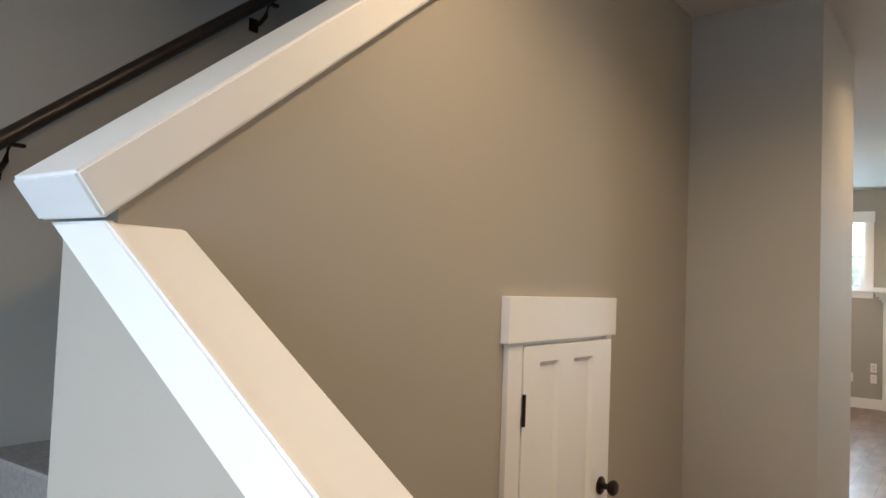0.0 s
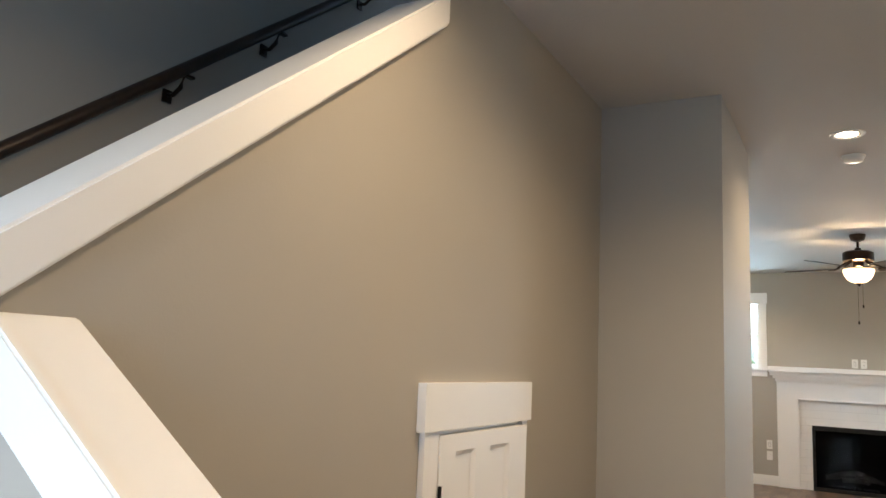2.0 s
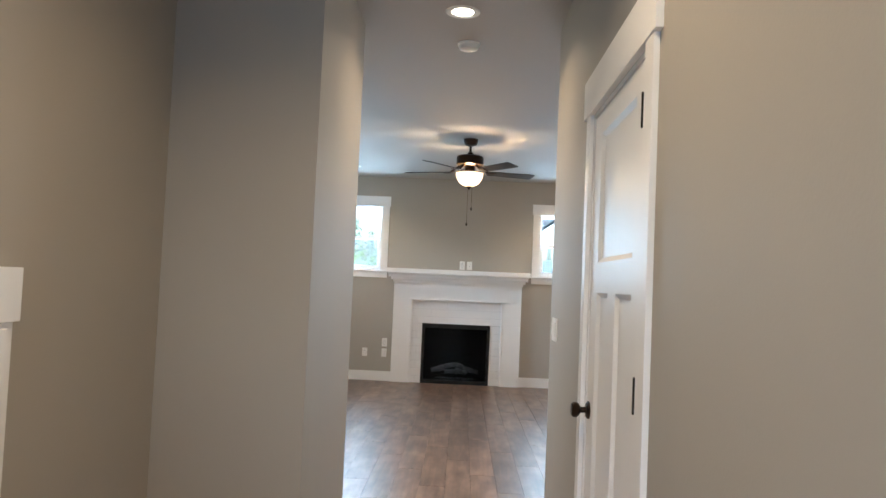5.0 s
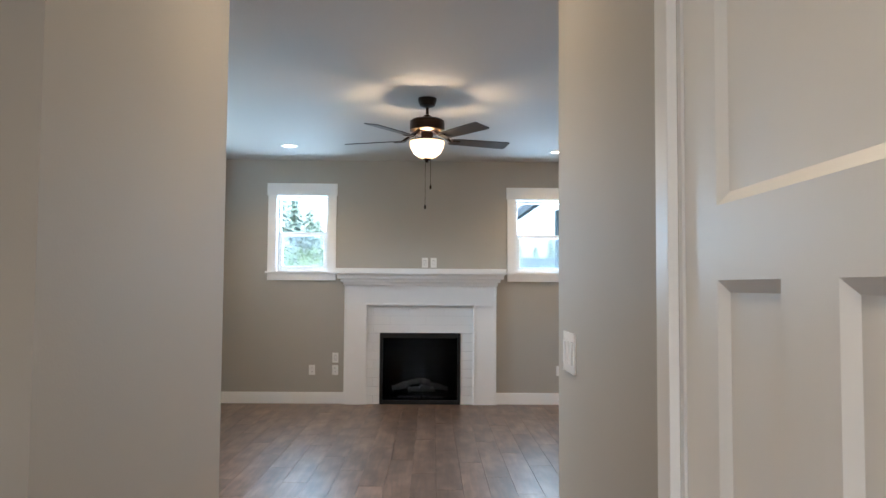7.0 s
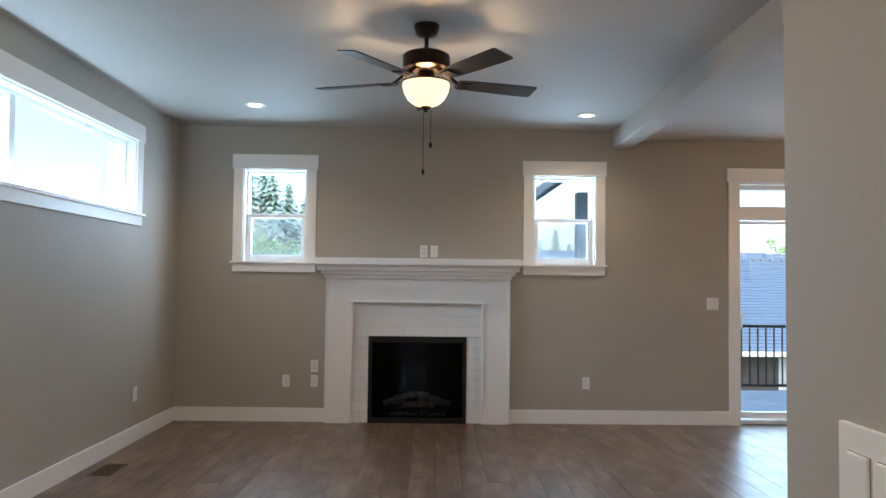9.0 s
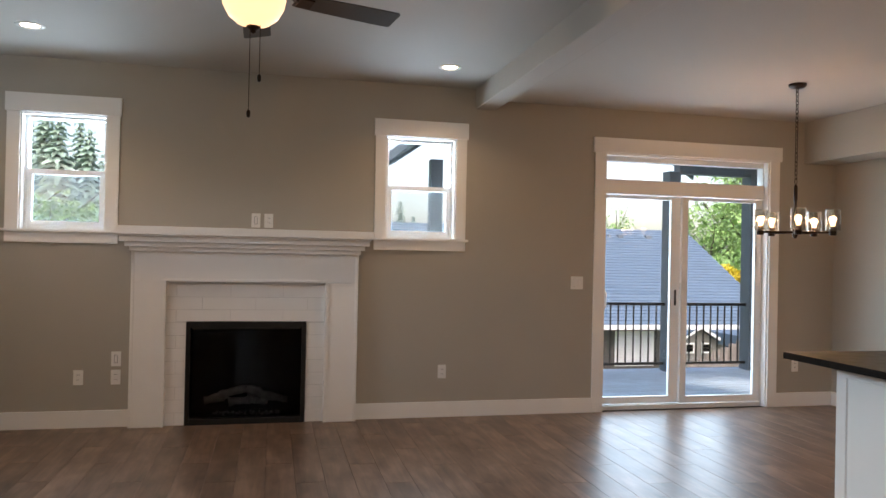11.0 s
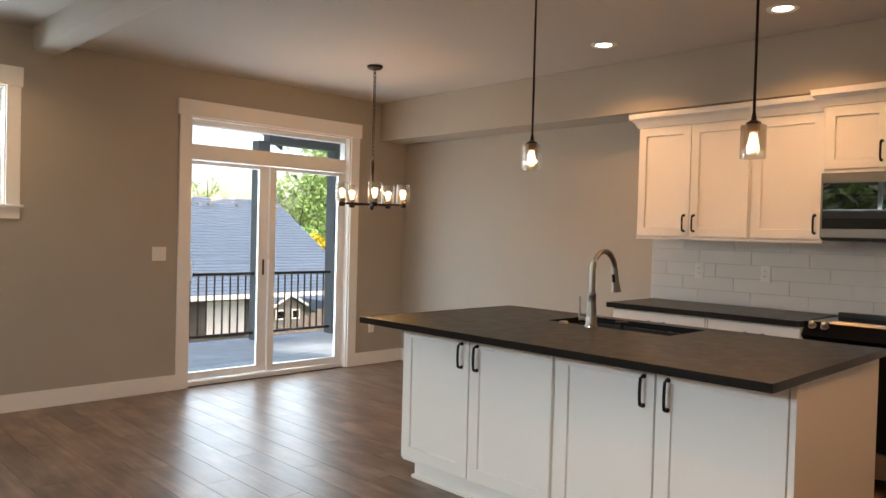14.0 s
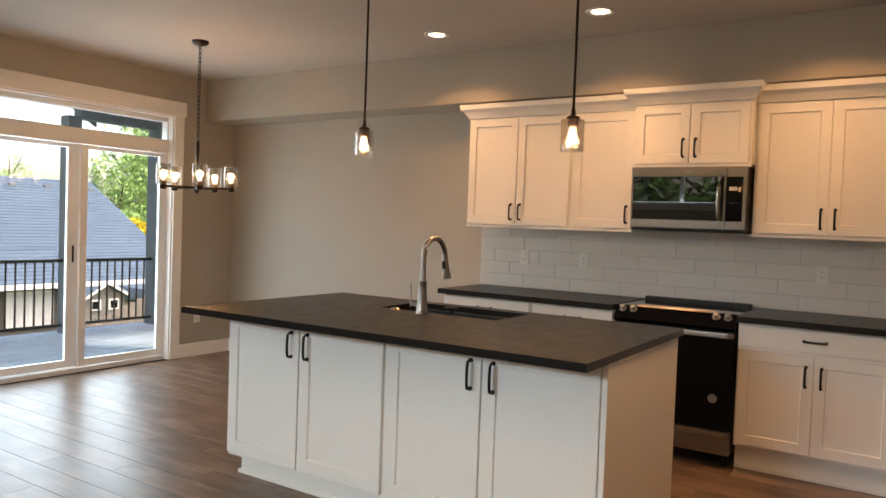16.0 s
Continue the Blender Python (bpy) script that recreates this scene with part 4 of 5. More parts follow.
def ceiling_fan():
    cx, cy = .098, -2.95
    f = thing("ceiling_fan", "dark bronze five-blade ceiling fan with a lit frosted bowl", "ceiling fan", at=(cx, cy, ZC))
    part("canopy", lathe(B(), [(.075, 0), (.075, -.02), (.06, -.06), (.03, -.072), (.012, -.075)], 32), BRONZE, f, smooth=True)
    part("downrod", cyl(B(), (0, 0, -.07), (0, 0, -.16), .0125, seg=16), BRONZE, f, smooth=True)
    part("coupling", lathe(B(), [(.013, -.13), (.03, -.14), (.03, -.16), (.018, -.175)], 24), BRONZE, f, smooth=True)
    part("motor", lathe(B(), [(.02, -.165), (.12, -.172), (.138, -.185), (.14, -.20), (.14, -.262), (.12, -.272), (.06, -.276)], 40), BRONZE, f, smooth=True)
    part("switch_housing", lathe(B(), [(.045, -.276), (.05, -.285), (.05, -.325), (.03, -.335)], 32), BRONZE, f, smooth=True)
    n0 = 0
    for k in range(5):
        a = radians(FAN0 + 72 * k)
        m = Matrix.Rotation(a, 4, 'Z')
        bm = B()
        tilt = m @ Matrix.Translation((0, 0, -.335)) @ Matrix.Rotation(radians(-11), 4, 'X')
        v = []
        for u, hw in ((.19, .048), (.26, .058), (.45, .066), (.60, .070), (.685, .070), (.695, .060)):
            v.append((u, -hw)), v.insert(0, (u, hw * (1.0)))
        lo = [bm.verts.new(tilt @ Vector((p[0], p[1], -.003))) for p in v]
        hi = [bm.verts.new(tilt @ Vector((p[0], p[1], .003))) for p in v]
        bm.faces.new(lo), bm.faces.new(hi[::-1])
        for i in range(len(v)):
            j = (i + 1) % len(v)
            bm.faces.new((lo[i], hi[i], hi[j], lo[j]))
        bl = part("blade", bm, FANWOOD, f, "dark wooden blade")
        arm = B()
        prism(arm, [(.08, -.272), (.12, -.272), (.215, -.335), (.215, -.343), (.19, -.341), (.11, -.282), (.08, -.280)], 'y', -.015, .015)
        bmesh.ops.transform(arm, matrix=m, verts=arm.verts)
        box(arm, .20, .27, -.04, .04, -.004, .002, bevel=.002, m=tilt @ Matrix.Translation((0, 0, -.008)))
        part("blade_arm", arm, BRONZE, bl)
    part("bowl", lathe(B(), [(.138, -.345), (.140, -.36), (.132, -.40), (.108, -.445), (.07, -.475), (.03, -.488), (.001, -.49)], 40, cap=False), BOWL, f, "glowing frosted glass bowl", True).visible_shadow = False
    part("bowl_ring", lathe(B(), [(.128, -.338), (.142, -.341), (.143, -.350), (.128, -.348), (.128, -.338)], 40, cap=False), BRONZE, f, smooth=True)
    part("finial", lathe(B(), [(.03, -.486), (.03, -.496), (.012, -.505), (.012, -.515), (.001, -.52)], 24), BRONZE, f, smooth=True)
    for x, y, L in ((.03, -.02, .70), (-.012, -.03, .86)):
        ch = part("pull_chain", cyl(B(), (x, y, -.33), (x, y, -L), .0018, seg=6), BRONZE, f)
        part("pull_fob", lathe(B(), [(.002, 0), (.008, -.006), (.009, -.02), (.007, -.032), (.001, -.036)], 16, Matrix.Translation((x, y, -L))), BRONZE, ch, smooth=True)
    lamp("fan_lamp", 'POINT', pose(cx, cy, ZC - .40), FANW, WARM, .03)


ceiling_fan()


def shade_light(parent, m, r=.055, h=.135, up=True):
    """A clear glass cylinder with a filament bulb and socket; m puts the socket's foot."""
    s = 1 if up else -1
    part("socket", lathe(B(), [(.023, 0), (.025, s * .004), (.025, s * .032), (.017, s * .034), (.014, s * .038), (.001, s * .038)], 20, m), SOCKET, parent, "bronze lamp socket", True)
    sh = part("shade", lathe(B(), [(.02, s * .006), (r, s * .006), (r, s * h), (r - .003, s * h), (r - .003, s * .009), (.02, s * .009)], 32, m), SHADE, parent, "clear glass cylinder shade", True)
    sh.visible_shadow = False
    part("bulb", lathe(B(), [(.012, s * .036), (.014, s * .046), (.018, s * .066), (.022, s * .084), (.023, s * .094), (.020, s * .106), (.012, s * .115), (.001, s * .119)], 20, m), BULB, parent, "glowing filament bulb", True)


def pendant(x, y):
    p = thing("pendant_light", "bronze rod pendant with a clear glass cylinder and lit bulb", "pendant light", at=(x, y, ZK), group="island pendants")
    part("canopy", lathe(B(), [(.06, 0), (.06, -.012), (.05, -.022), (.008, -.025)], 28), BRONZE, p, smooth=True)
    part("rod", cyl(B(), (0, 0, -.02), (0, 0, -.878), .006, seg=12), BRONZE, p, smooth=True)
    part("cap", lathe(B(), [(.008, -.84), (.011, -.868), (.03, -.879), (.031, -.885), (.001, -.885)], 24), BRONZE, p, smooth=True)
    shade_light(p, Matrix.Translation((0, 0, -.885)), r=.052, h=.145, up=False)
    lamp("pendant_lamp", 'POINT', pose(x, y, ZK - .975), PEND, WARM2, .03)


pendant(3.4, -3.66)
pendant(3.4, -4.855)


def chandelier():
    x, y = 4.157, -1.34
    c = thing("chandelier", "bronze five-light ring chandelier with clear glass shades, lit", "chandelier", at=(x, y, ZK))
    part("canopy", lathe(B(), [(.065, 0), (.065, -.015), (.05, -.03), (.01, -.034)], 28), BRONZE, c, smooth=True)
    n = 22
    for i in range(n):
        z = -.045 - i * .034
        bm = B()
        pts = []
        for k in range(13):
            a = 2 * math.pi * k / 12
            u, v = .011 * math.cos(a), .024 * math.sin(a)
            pts.append((u, 0, z + v) if i % 2 else (0, u, z + v))
        tube(bm, pts, .0028, 6)
        part("chain_link", bm, BRONZE, c)
    part("stem", lathe(B(), [(.006, -.78), (.014, -.80), (.014, -.90), (.010, -.91), (.010, -1.12), (.02, -1.13), (.02, -1.18), (.012, -1.20), (.001, -1.205)], 20), BRONZE, c, smooth=True)
    for k in range(5):
        a = radians(CH0 + 72 * k)
        d = Vector((math.cos(a), math.sin(a), 0))
        R = .265
        part("arm", box(B(), .015, R, -.010, .010, -1.165, -1.147, bevel=.002, m=Matrix.Rotation(a, 4, 'Z')), BRONZE, c)
        p = Matrix.Translation((R * d.x, R * d.y, -1.16))
        part("cup", lathe(B(), [(.001, -.02), (.022, -.02), (.026, -.014), (.026, .012), (.001, .014)], 20, p), BRONZE, c, smooth=True)
        shade_light(c, p @ Matrix.Translation((0, 0, .012)), r=.054, h=.165)
        lamp("chandelier_lamp", 'POINT', pose(x + R * d.x, y + R * d.y, ZK - 1.052), CHAN, WARM2, .03)


chandelier()

# ---- plates on the walls ----


def plate(kind, axis, at, u, z, label, gang=1, w=.072, h=.118):
    """A cover plate: kind 'outlet', 'switch' or 'low'; axis and at say which wall face it is on."""
    cat = "outlet" if kind in ("outlet", "low") else "light switch"
    p = thing("wall_outlet" if cat == "outlet" else "light_switch", label, cat)
    W = w + (gang - 1) * .046

    def put(nm, u0, u1, d0, d1, z0, z1, material, bev=.002, parent=p):
        bm = B()
        if axis == 'y-':
            box(bm, u0, u1, at - d1, at - d0, z0, z1, bevel=bev)
        elif axis == 'x-':
            box(bm, at - d1, at - d0, u0, u1, z0, z1, bevel=bev)
        else:
            box(bm, at + d0, at + d1, u0, u1, z0, z1, bevel=bev)
        return part(nm, bm, material, parent)
    pl = put("plate", u - W / 2, u + W / 2, 0, .007, z - h / 2, z + h / 2, PLASTIC)
    for k in range(gang):
        c = u + (k - (gang - 1) / 2) * .046
        if kind == "outlet":
            for s in (-1, 1):
                q = put("receptacle", c - .0165, c + .0165, .007, .0095, z + s * .02 - .0135, z + s * .02 + .0135, PLASTIC)
                put("slot", c - .008, c - .005, .0095, .0105, z + s * .02 - .003, z + s * .02 + .006, DARKSLOT, 0, q)
                put("slot", c + .005, c + .008, .0095, .0105, z + s * .02 - .003, z + s * .02 + .006, DARKSLOT, 0, q)
        elif kind == "low":
            put("opening", c - .013, c + .013, .007, .0085, z - .032, z + .032, mat("grey_insert", (.35, .35, .34), .6), 0)
            put("insert", c - .009, c + .009, .0085, .012, z - .028, z + .028, PLASTIC, .002)
        else:
            put("rocker", c - .0165, c + .0165, .007, .0115, z - .033, z + .033, PLASTIC)
            put("rocker_gap", c - .0175, c + .0175, .0068, .0076, z - .034, z + .034, mat("grey_gap", (.4, .4, .39), .7), 0)
    return p


plate("outlet", 'y-', 0, -1.27, .395, "white duplex wall outlet")
plate("outlet", 'y-', 0, -.995, .395, "white duplex wall outlet beside the fireplace")
plate("low", 'y-', 0, -.995, .54, "white recessed cable plate beside the fireplace")
plate("outlet", 'y-', 0, 1.67, .397, "white duplex wall outlet")
plate("switch", 'y-', 0, 2.925, 1.19, "white two-gang rocker switch beside the patio door", 2)
plate("low", 'y-', 0, .06, 1.675, "white recessed cable plate above the mantel")
plate("outlet", 'y-', 0, .163, 1.675, "white duplex outlet above the mantel")
plate("outlet", 'y-', 0, 5.25, .40, "white duplex wall outlet in the dining corner")
plate("switch", 'x-', HR, -6.592, 1.20, "white three-gang rocker switch in the hall", 3)
plate("outlet", 'x+', XW, -.95, .40, "white duplex wall outlet")
TX = XE - .012
for y in (-3.505, -4.01, -5.655):
    plate("outlet", 'x-', TX, y, 1.195, "white duplex outlet on the tile backsplash")


def floor_vent():
    v = thing("floor_vent", "brown metal floor register beside the wall", "floor vent")
    VM = mat("brown_register", (.10, .06, .035), .45, .3)
    part("frame", box(box(box(bx(-2.25, -2.09, -2.02, -2.0, .001, .006), -2.25, -2.09, -1.72, -1.70, .001, .006), -2.25, -2.235, -2.0, -1.72, .001, .006), -2.105, -2.09, -2.0, -1.72, .001, .006), VM, v)
    part("backing", bx(-2.235, -2.105, -2.0, -1.72, .0005, .0015), DARKSLOT, v)
    for i in range(14):
        y = -1.99 + i * .02
        part("slat", bx(-2.235, -2.105, y, y + .008, .0015, .005), VM, v)


floor_vent()

# ---- tiles of the backsplash ----
bs = setting("backsplash", bx(XE - .006, XE - .001, -6.98, -3.09, .948, 1.445), GROUT, "white glazed subway tile backsplash", "backsplash")
z = .949
row = 0
while z < 1.44:
    z1 = min(z + .1015, 1.444)
    y = -3.092 + (0, .13, .27)[row % 3]
    while y > -6.98:
        a, b = max(y - .405, -6.98), min(y, -3.092)
        if b - a > .02:
            part("tile", bx(XE - .013, XE - .005, a + .0015, b - .0015, z + .0015, z1 - .0015, bevel=.0012), TILE, bs)
        y -= .405
    z = z1
    row += 1

# ---- outside ----
tagged(part("ground", bx(-250, 250, .9, 400, -3.4, -3.2), GRASSM), "grassy ground sloping away outside", "ground", kind="structure")
tagged(part("ground", bx(-250, -2.9, -60, .9, -3.4, -3.2), GRASSM), "grassy ground beside the house", "ground", kind="structure")


def deck():
    d = tagged(thing("deck", "grey composite deck outside the patio door", "deck"), kind="structure")
    y = .17
    while y < 2.7:
        part("board", bx(1.75, 6.75, y, y + .135, -.08, -.055, bevel=.004), DECKM, d)
        y += .142
    part("rim", bx(1.75, 6.75, 2.72, 2.76, -.35, -.055), DARKTRIM, d)


deck()


def railing():
    r = thing("deck_railing", "black metal deck railing with thin balusters", "railing")
    y = 2.5
    for x0, x1 in ((2.2, 5.25), (5.42, 6.47)):
        part("top_rail", bx(x0, x1, y - .022, y + .022, .81, .85, bevel=.005), BLACK, r)
        part("bottom_rail", bx(x0, x1, y - .018, y + .018, .03, .065, bevel=.004), BLACK, r)
        n = int((x1 - x0) / .112)
        for i in range(1, n + 1):
            x = x0 + (x1 - x0) * i / (n + 1)
            part("baluster", bx(x - .008, x + .008, y - .008, y + .008, .065, .81), BLACK, r)


railing()


def porch():
    p = thing("porch_roof", "dark grey covered porch roof on square posts", "porch roof")
    for x, w in ((2.05, .15), (5.25, .17), (6.47, .2)):
        part("post", bx(x, x + w, 2.42, 2.42 + w, -.055, 2.58, bevel=.006), DARKTRIM, p)
    part("beam", bx(5.42, 6.85, 2.45, 2.6, 2.56, 2.68, bevel=.005), DARKTRIM, p)
    part("side_roof", bx(5.6, 7.3, .18, 2.9, 2.74, 2.82), SOFFIT, p)
    for s in (-1, 1):
        bm = B()
        prism(bm, [(3.65 + s * 2.15, 2.57 + .07 * s), (3.65, 4.0), (3.65, 4.1), (3.65 + s * 2.15, 2.67 + .07 * s)], 'y', .18, 2.9)
        part("roof", bm, SOFFIT, p)
        bm = B()
        prism(bm, [(3.65 + s * 2.25, 2.46 + .08 * s), (3.65, 3.94), (3.65, 4.14), (3.65 + s * 2.25, 2.66 + .08 * s)], 'y', 2.9, 2.94)
        part("rake_board", bm, DARKTRIM, p)
    part("side_wall", bx(6.8, 6.95, .18, 2.42, -.055, 2.5), DARKTRIM, p)


porch()


def neighbour():
    h = thing("neighbour_house", "taupe sided house with a dark shingle roof", "house")
    yf, yb = 12.0, 21.0
    xl, xr, xw = 2.0, 13.5, 11.2
    part("wall", bx(xl, xw, yf, yb, -3.2, -.45), SIDING, h)
    for i in range(13):
        z = -3.2 + i * .2
        part("siding_board", bx(xl - .02, xw + .02, yf - .02, yf, z, z + .19), SIDING, h)
    part("gutter", bx(xl - .5, xr + .5, yf - .62, yf - .5, -.46, -.33, bevel=.02), VINYL, h)
    part("soffit", bx(xl - .5, xr + .5, yf - .5, yf, -.46, -.42), VINYL, h)
    # shingle courses, front slope with a hip at the right
    ez, rz, ey, ry = -.33, 2.38, yf - .6, 16.4
    hx = rx = 14.0
    bm = B()
    n = 34
    for i in range(n):
        t0, t1 = i / n, (i + 1.12) / n
        y0, y1 = ey + (ry - ey) * t0, ey + (ry - ey) * t1
        z0, z1 = ez + (rz - ez) * t0 + .03, ez + (rz - ez) * t1 + .008
        xa = xl - .5
        xb0, xb1 = hx + (rx - hx) * t0, hx + (rx - hx) * min(1, t1)
        m = 56
        for k in range(m):
            o = (.5 if i % 2 else 0)
            f0, f1 = max(0, (k + o - .5) / m), min(1, (k + o + .5) / m)
            p = [xa + (xb0 - xa) * f0, xa + (xb0 - xa) * f1, xa + (xb1 - xa) * f1, xa + (xb1 - xa) * f0]
            vs = [bm.verts.new(q) for q in ((p[0], y0, z0), (p[1], y0, z0), (p[2], y1, z1), (p[3], y1, z1))]
            bm.faces.new(vs)
            vd = [bm.verts.new(q) for q in ((p[0], y0, z0), (p[1], y0, z0), (p[1], y0, z0 - .035), (p[0], y0, z0 - .035))]
            bm.faces.new(vd)
    roof = part("roof", bm, SHINGLE, h, "dark grey asphalt shingles")
    bm = B()
    prism(bm, [(ey, ez), (ry, rz), (yb + .6, ez)], 'x', xl - .5, rx)
    part("roof_core", bm, SHINGLE, h)
    bm = B()
    prism(bm, [(yf, ez - .1), (ry, rz - .1), (yb, ez - .1)], 'x', xr - .2, xr)
    part("gable", bm, SIDING, h)
    for x, w, m in ((10.3, .12, DARKTRIM), (10.55, .09, SOFFIT), (10.85, .09, SOFFIT), (11.2, .18, DARKTRIM), (12.2, .2, DARKTRIM), (13.55, .2, DARKTRIM)):
        yy = 16.0
        part("roof_vent", bx(x, x + w, yy - .2, yy, 2.02, 2.19, bevel=.02), m, roof, "grey roof vent")
    w = part("window", bx(9.25, 10.4, yf - .05, yf - .02, -1.5, -.55, bevel=.01), VINYL, h, "white window frame with shutters")
    for x0 in (9.33, 9.86):
        for k in range(12):
            z = -1.42 + k * .067
            part("louver", bx(x0, x0 + .46, yf - .075, yf - .055, z, z + .05), BLIND, w)


neighbour()


def far_house():
    h = thing("far_house", "small gabled house with white trim further down the street", "house")
    part("wall", bx(16.7, 19.5, 22.0, 27.0, -3.2, -2.35), SIDING2, h)
    bm = B()
    prism(bm, [(16.7, -2.35), (19.5, -2.35), (18.1, -1.56)], 'y', 22.0, 22.3)
    part("gable", bm, SIDING2, h)
    for a, b in (((16.35, -2.55), (18.1, -1.52)), ((19.85, -2.55), (18.1, -1.52))):
        bm = B()
        prism(bm, [a, b, (b[0], b[1] + .12), (a[0], a[1] + .12)], 'y', 21.7, 21.8)
        part("barge_board", bm, VINYL, h)
        bm = B()
        prism(bm, [(a[0], a[1] + .12), (b[0], b[1] + .12), (b[0], b[1] + .18), (a[0], a[1] + .18)], 'y', 21.7, 27.2)
        part("roof", bm, SHINGLE, h)
    for x in (17.45, 18.25):
        w = part("window", bx(x, x + .45, 21.93, 21.98, -2.6, -2.15, bevel=.01), VINYL, h)
        part("pane", bx(x + .07, x + .38, 21.91, 21.93, -2.53, -2.22), BLKGLASS, w)
    part("garage_roof", bx(19.0, 24, 20.5, 26, -2.2, -1.7), SHINGLE, h)


far_house()


def fence():
    f = thing("garden_fence", "cedar board garden fence", "fence")
    for i in range(24):
        x = 8.5 + i * .2
        part("fence_board", bx(x, x + .185, 9.0, 9.03, -3.2, -1.0 + .37 * (min(x, 12) - 9.46) + .01 * math.sin(i * 2.3)), FENCEM, f)


fence()


def conifer(x, y, z, h, r, seed, material=None):
    rnd = random.Random(seed)
    t = thing("conifer_tree", "tall dark green conifer", "tree", at=(x, y, z), group="conifers behind the houses")
    part("trunk", cyl(B(), (0, 0, 0), (0, 0, h * .97), r * .07, .02, seg=10), BARK, t)
    verts, faces = [], []
    n = int(26 + h * 1.6)
    for i in range(n):
        f = i / n
        zc = h * (.10 + .9 * f)
        rad = r * (1 - f) ** .85 * rnd.uniform(.75, 1.1) + .12
        nb = max(7, int(15 * (1 - f) + 6))
        a0 = rnd.uniform(0, 6.28)
        for k in range(nb):
            a = a0 + 6.283 * k / nb + rnd.uniform(-.2, .2)
            L = rad * rnd.uniform(.65, 1.1)
            d = Vector((math.cos(a), math.sin(a), 0))
            s = Vector((-d.y, d.x, 0))
            for j in range(5):
                g0 = j / 5
                c = d * L * g0 + Vector((0, 0, zc - L * .35 * g0))
                e = d * L * (g0 + .34) + Vector((0, 0, zc - L * .35 * (g0 + .34) - rnd.uniform(.02, .12)))
                wd = L * .22 * (1.15 - g0) * rnd.uniform(.7, 1.3) + .04
                b = len(verts)
                verts += [c - s * wd, c + s * wd + Vector((0, 0, rnd.uniform(-.1, .1))), e]
                faces.append((b, b + 1, b + 2))
    me = bpy.data.meshes.new("crown")
    me.from_pydata([tuple(v) for v in verts], [], faces)
    me.materials.append(material or LEAF)
    o = new("crown", me)
    o.parent = t
    return t


def broadleaf(x, y, z, h, r, seed):
    rnd = random.Random(seed)
    t = thing("leafy_tree", "bright green leafy tree in spring leaf", "tree", at=(x, y, z), group="leafy trees")
    bm = B()
    tube(bm, [(0, 0, 0), (.1, 0, h * .3), (-.05, .1, h * .6), (0, 0, h * .9)], [r * .07, r * .05, r * .035, .02], 10)
    for k in range(9):
        a = k * 2.4
        z0 = h * (.3 + .06 * k)
        tube(bm, [(0, 0, z0), (math.cos(a) * r * .4, math.sin(a) * r * .4, z0 + h * .1), (math.cos(a) * r * .8, math.sin(a) * r * .8, z0 + h * .22)], [r * .03, r * .02, .01], 6)
    part("trunk", bm, BARK, t)
    verts, faces = [], []
    for c in range(64):
        u = Vector((rnd.gauss(0, 1), rnd.gauss(0, 1), rnd.gauss(0, 1))).normalized() * rnd.uniform(.25, 1) ** .6
        cc = Vector((u.x * r, u.y * r, h * .62 + u.z * h * .36))
        cr = r * rnd.uniform(.16, .34)
        for i in range(46):
            p = cc + Vector((rnd.gauss(0, .55), rnd.gauss(0, .55), rnd.gauss(0, .45))) * cr
            s = rnd.uniform(.12, .3) * r * .3
            q = [p + Vector((rnd.uniform(-1, 1), rnd.uniform(-1, 1), rnd.uniform(-1, 1))) * s for _ in range(3)]
            b = len(verts)
            verts += q
            faces.append((b, b + 1, b + 2))
    me = bpy.data.meshes.new("crown")
    me.from_pydata([tuple(v) for v in verts], [], faces)
    me.materials.append(LEAF2)
    o = new("crown", me)
    o.parent = t
    return t


for i, (x, y, h, r) in enumerate(((-9.4, 28, 11.2, 3.2), (-8.6, 27, 10.6, 3.0), (-8.0, 28, 10.2, 2.8), (-7.4, 27, 9.7, 2.7), (-6.8, 28, 9.3, 2.7), (-6.2, 29, 8.7, 2.5), (-5.6, 28, 8.0, 2.4), (-4.9, 29, 7.4, 2.4), (-10.6, 29, 11.6, 3.2), (-12, 30, 11.5, 3.2),
                                  (-13.6, 31, 12, 3.2), (8.4, 42, 8.2, 1.8), (7.3, 42, 7.5, 1.7), (9.5, 43, 7.3, 1.5), (6.3, 43, 7.6, 1.7), (27.3, 38, 7.9, 1.0), (-18, 8, 11, 3.0), (-16, 2, 10.5, 2.8), (-17, -3, 11, 3.0), (-19, -8, 11, 3.0))):
    conifer(x, y, -3.2, h, r, 10 + i)
for i, (x, y, h, r) in enumerate(((-7.2, 21, 6.6, 2.0), (-5.8, 22, 6.3, 2.0), (-4.6, 22, 5.9, 1.9), (-8.8, 22, 6.8, 2.2), (28.6, 36, 10.2, 2.6), (31.0, 36, 12.6, 3.4), (27.2, 35, 7.2, 1.9), (29.4, 34, 9.6, 2.6), (33.4, 37, 14.5, 3.6), (22.6, 39, 8.2, 1.4), (-15, -1, 8, 3), (-14, -5.5, 7.5, 2.8))):
    broadleaf(x, y, -3.2, h, r, 60 + i)


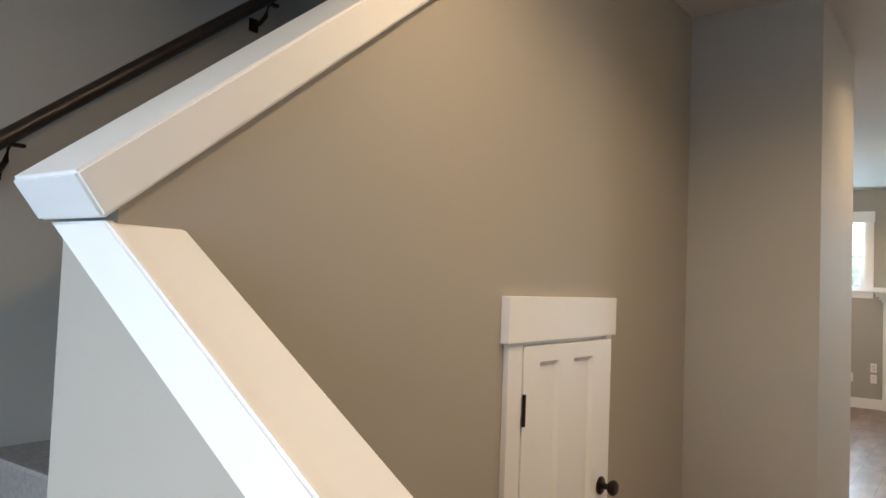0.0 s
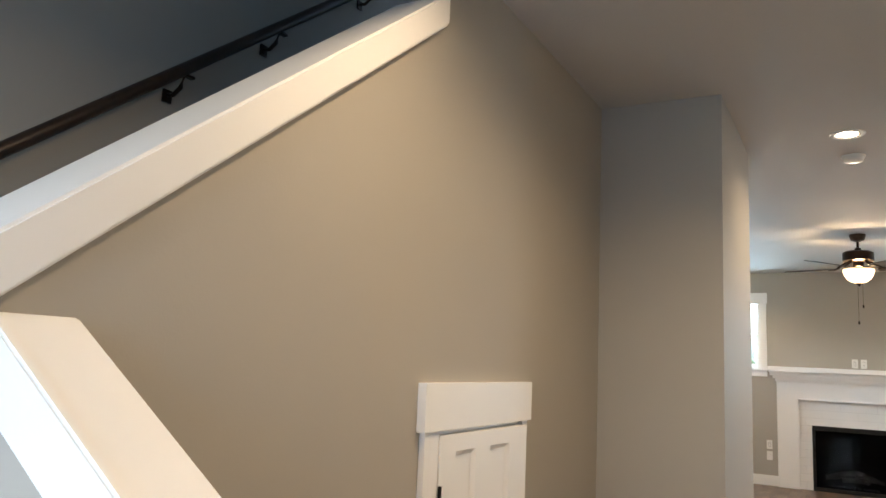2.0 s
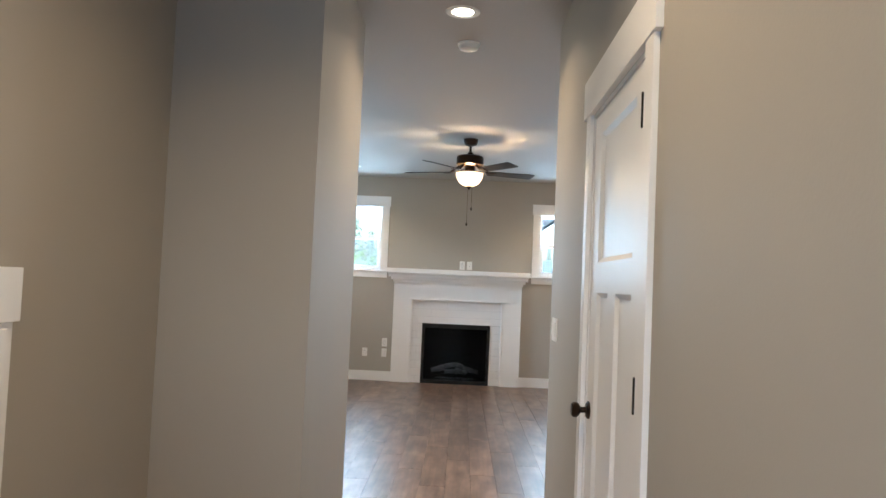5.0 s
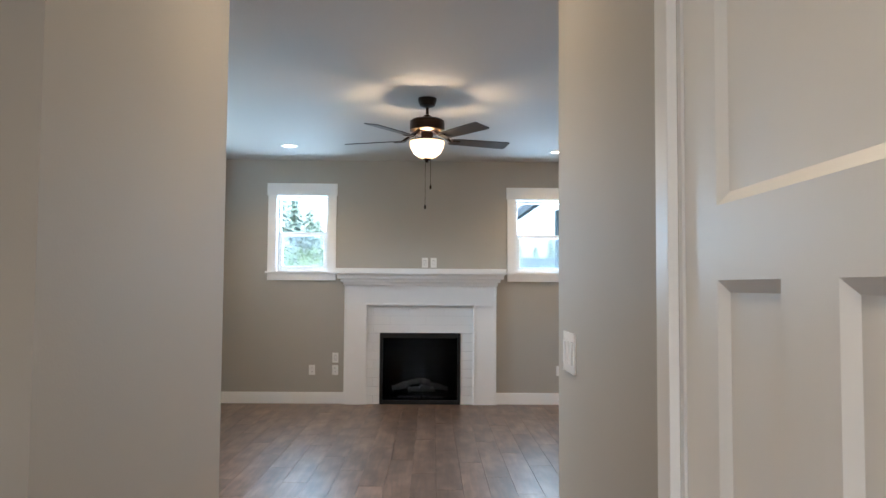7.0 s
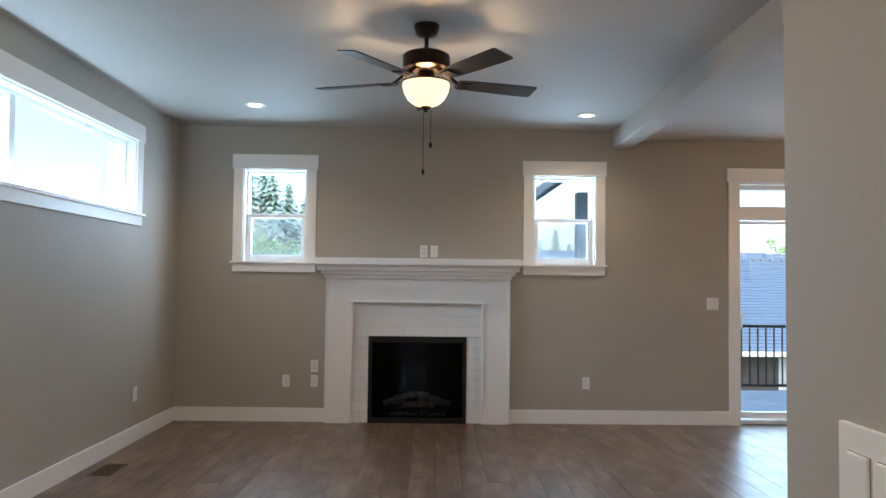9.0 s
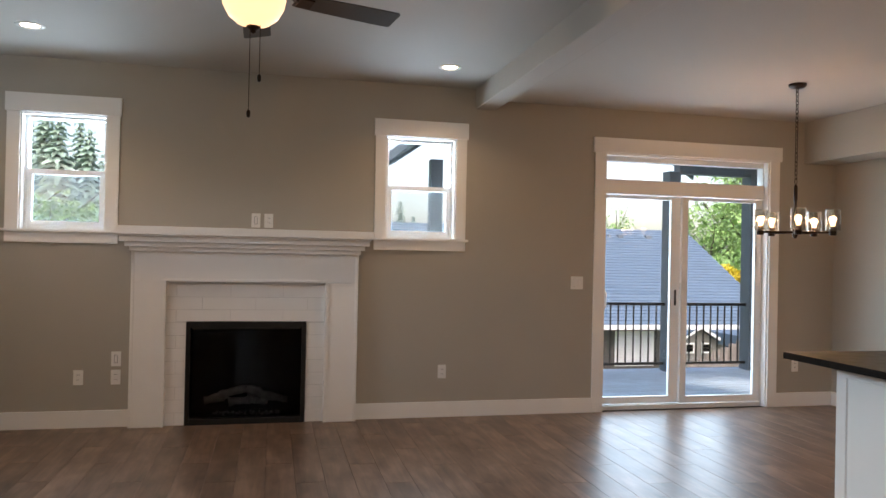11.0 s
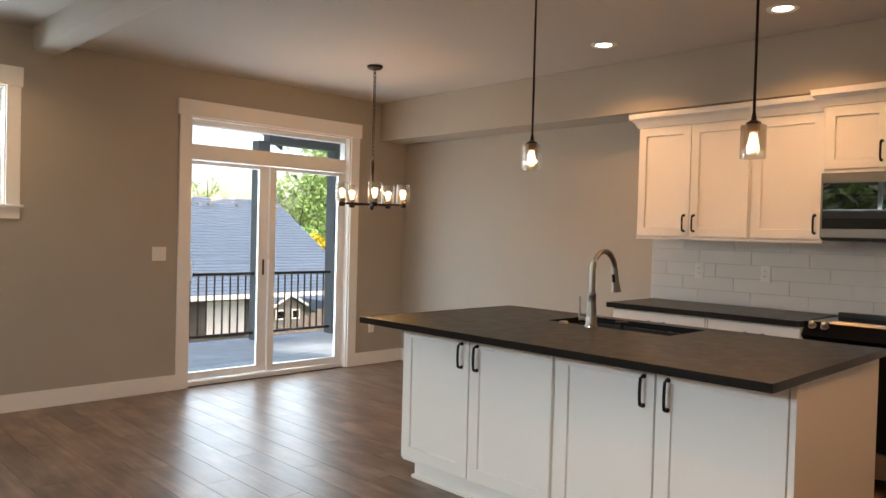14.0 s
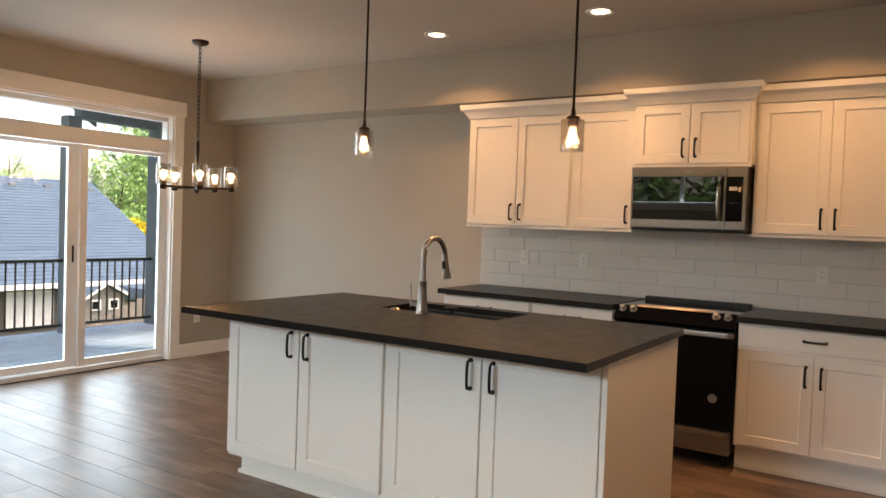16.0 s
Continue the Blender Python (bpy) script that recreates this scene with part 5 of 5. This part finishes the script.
def hedge(name, x0, x1, y, z, h, material, seed, label, n=5000, size=.22, along_y=False):
    rnd = random.Random(seed)
    verts, faces = [], []
    for i in range(n):
        x = rnd.uniform(x0, x1)
        top = h * (.6 + .4 * noise.noise(Vector((x * .4, seed, 0))))
        p = Vector((x, y + rnd.uniform(-1, 1), z + rnd.uniform(0, 1) ** .7 * top))
        if along_y:
            p = Vector((p.y, p.x, p.z))
        q = [p + Vector((rnd.uniform(-1, 1), rnd.uniform(-1, 1), rnd.uniform(-1, 1))) * size for _ in range(3)]
        b = len(verts)
        verts += q
        faces.append((b, b + 1, b + 2))
    me = bpy.data.meshes.new(name)
    me.from_pydata([tuple(v) for v in verts], [], faces)
    me.materials.append(material)
    return tagged(new(name, me), label, "shrubs", kind="stuff")


hedge("flowering_shrubs", 24.3, 26.4, 30, -.4, 1.9, YELLOW, 5, "yellow flowering broom shrubs", 2500)
hedge("green_hedge", 23.5, 36, 32.5, -3.2, 7, LEAF2, 6, "bright green shrubs behind the houses", 7000)
hedge("wooded_bank", -14, 9, -15, -3.2, 9.5, LEAF2, 8, "green wooded bank beside the house", 9000, .34, True)
hedge("far_woods", -60, 80, 70, -3.2, 7, LEAF, 7, "dark distant woods", 9000)

# ---- floor planks ----
floor = bpy.data.objects["floor"]


PW = .182
LEN = 1.22
shared = {}


def plank(x0, x1, y0, y1):
    key = (round(x1 - x0, 3), round(y1 - y0, 3))
    if key not in shared:
        bm = B()
        box(bm, 0, key[0] - .0015, 0, key[1] - .0015, -.012, 0)
        top = [e for e in bm.edges if all(v.co.z > -.001 for v in e.verts)]
        bmesh.ops.bevel(bm, geom=top, offset=.0008, segments=1, affect='EDGES')
        shared[key] = mesh_of("plank", bm, FLOOR)
    o = new("plank", shared[key])
    o.location = (x0, y0, 0)
    o.parent = floor
    return o


rest = B()
row = 0
x = XW
while x < XE - .01:
    x1 = min(x + PW, XE)
    y = YN - ((row * 437) % 1220) / 1000
    edges = [YN]
    while y > YS - .6:
        if edges[-1] - y > .05:
            edges.append(y)
        y -= LEN
    edges.append(-7.8)
    for b, a in zip(edges, edges[1:]):
        if a < YS - .9 and x < 2.0:
            a = YS - .02 if b > YS else b
        if b - a > .02:
            plank(x, x1, a, b)
    x = x1
    row += 1
row = 0
x = SX - .1
while x < HR + .1:
    y = YS - .02 - ((row * 531) % 1220) / 1000
    top = YS - .021
    while top > -13.6:
        lo = max(y, -13.6)
        if top - lo > .02:
            box(rest, x, x + PW - .0015, lo, top - .0015, -.012, 0)
        top, y = lo, lo - LEN
        if lo <= -13.6:
            break
    x += PW
    row += 1
tagged(part("hall_planks", rest, FLOOR, floor), kind="stuff")
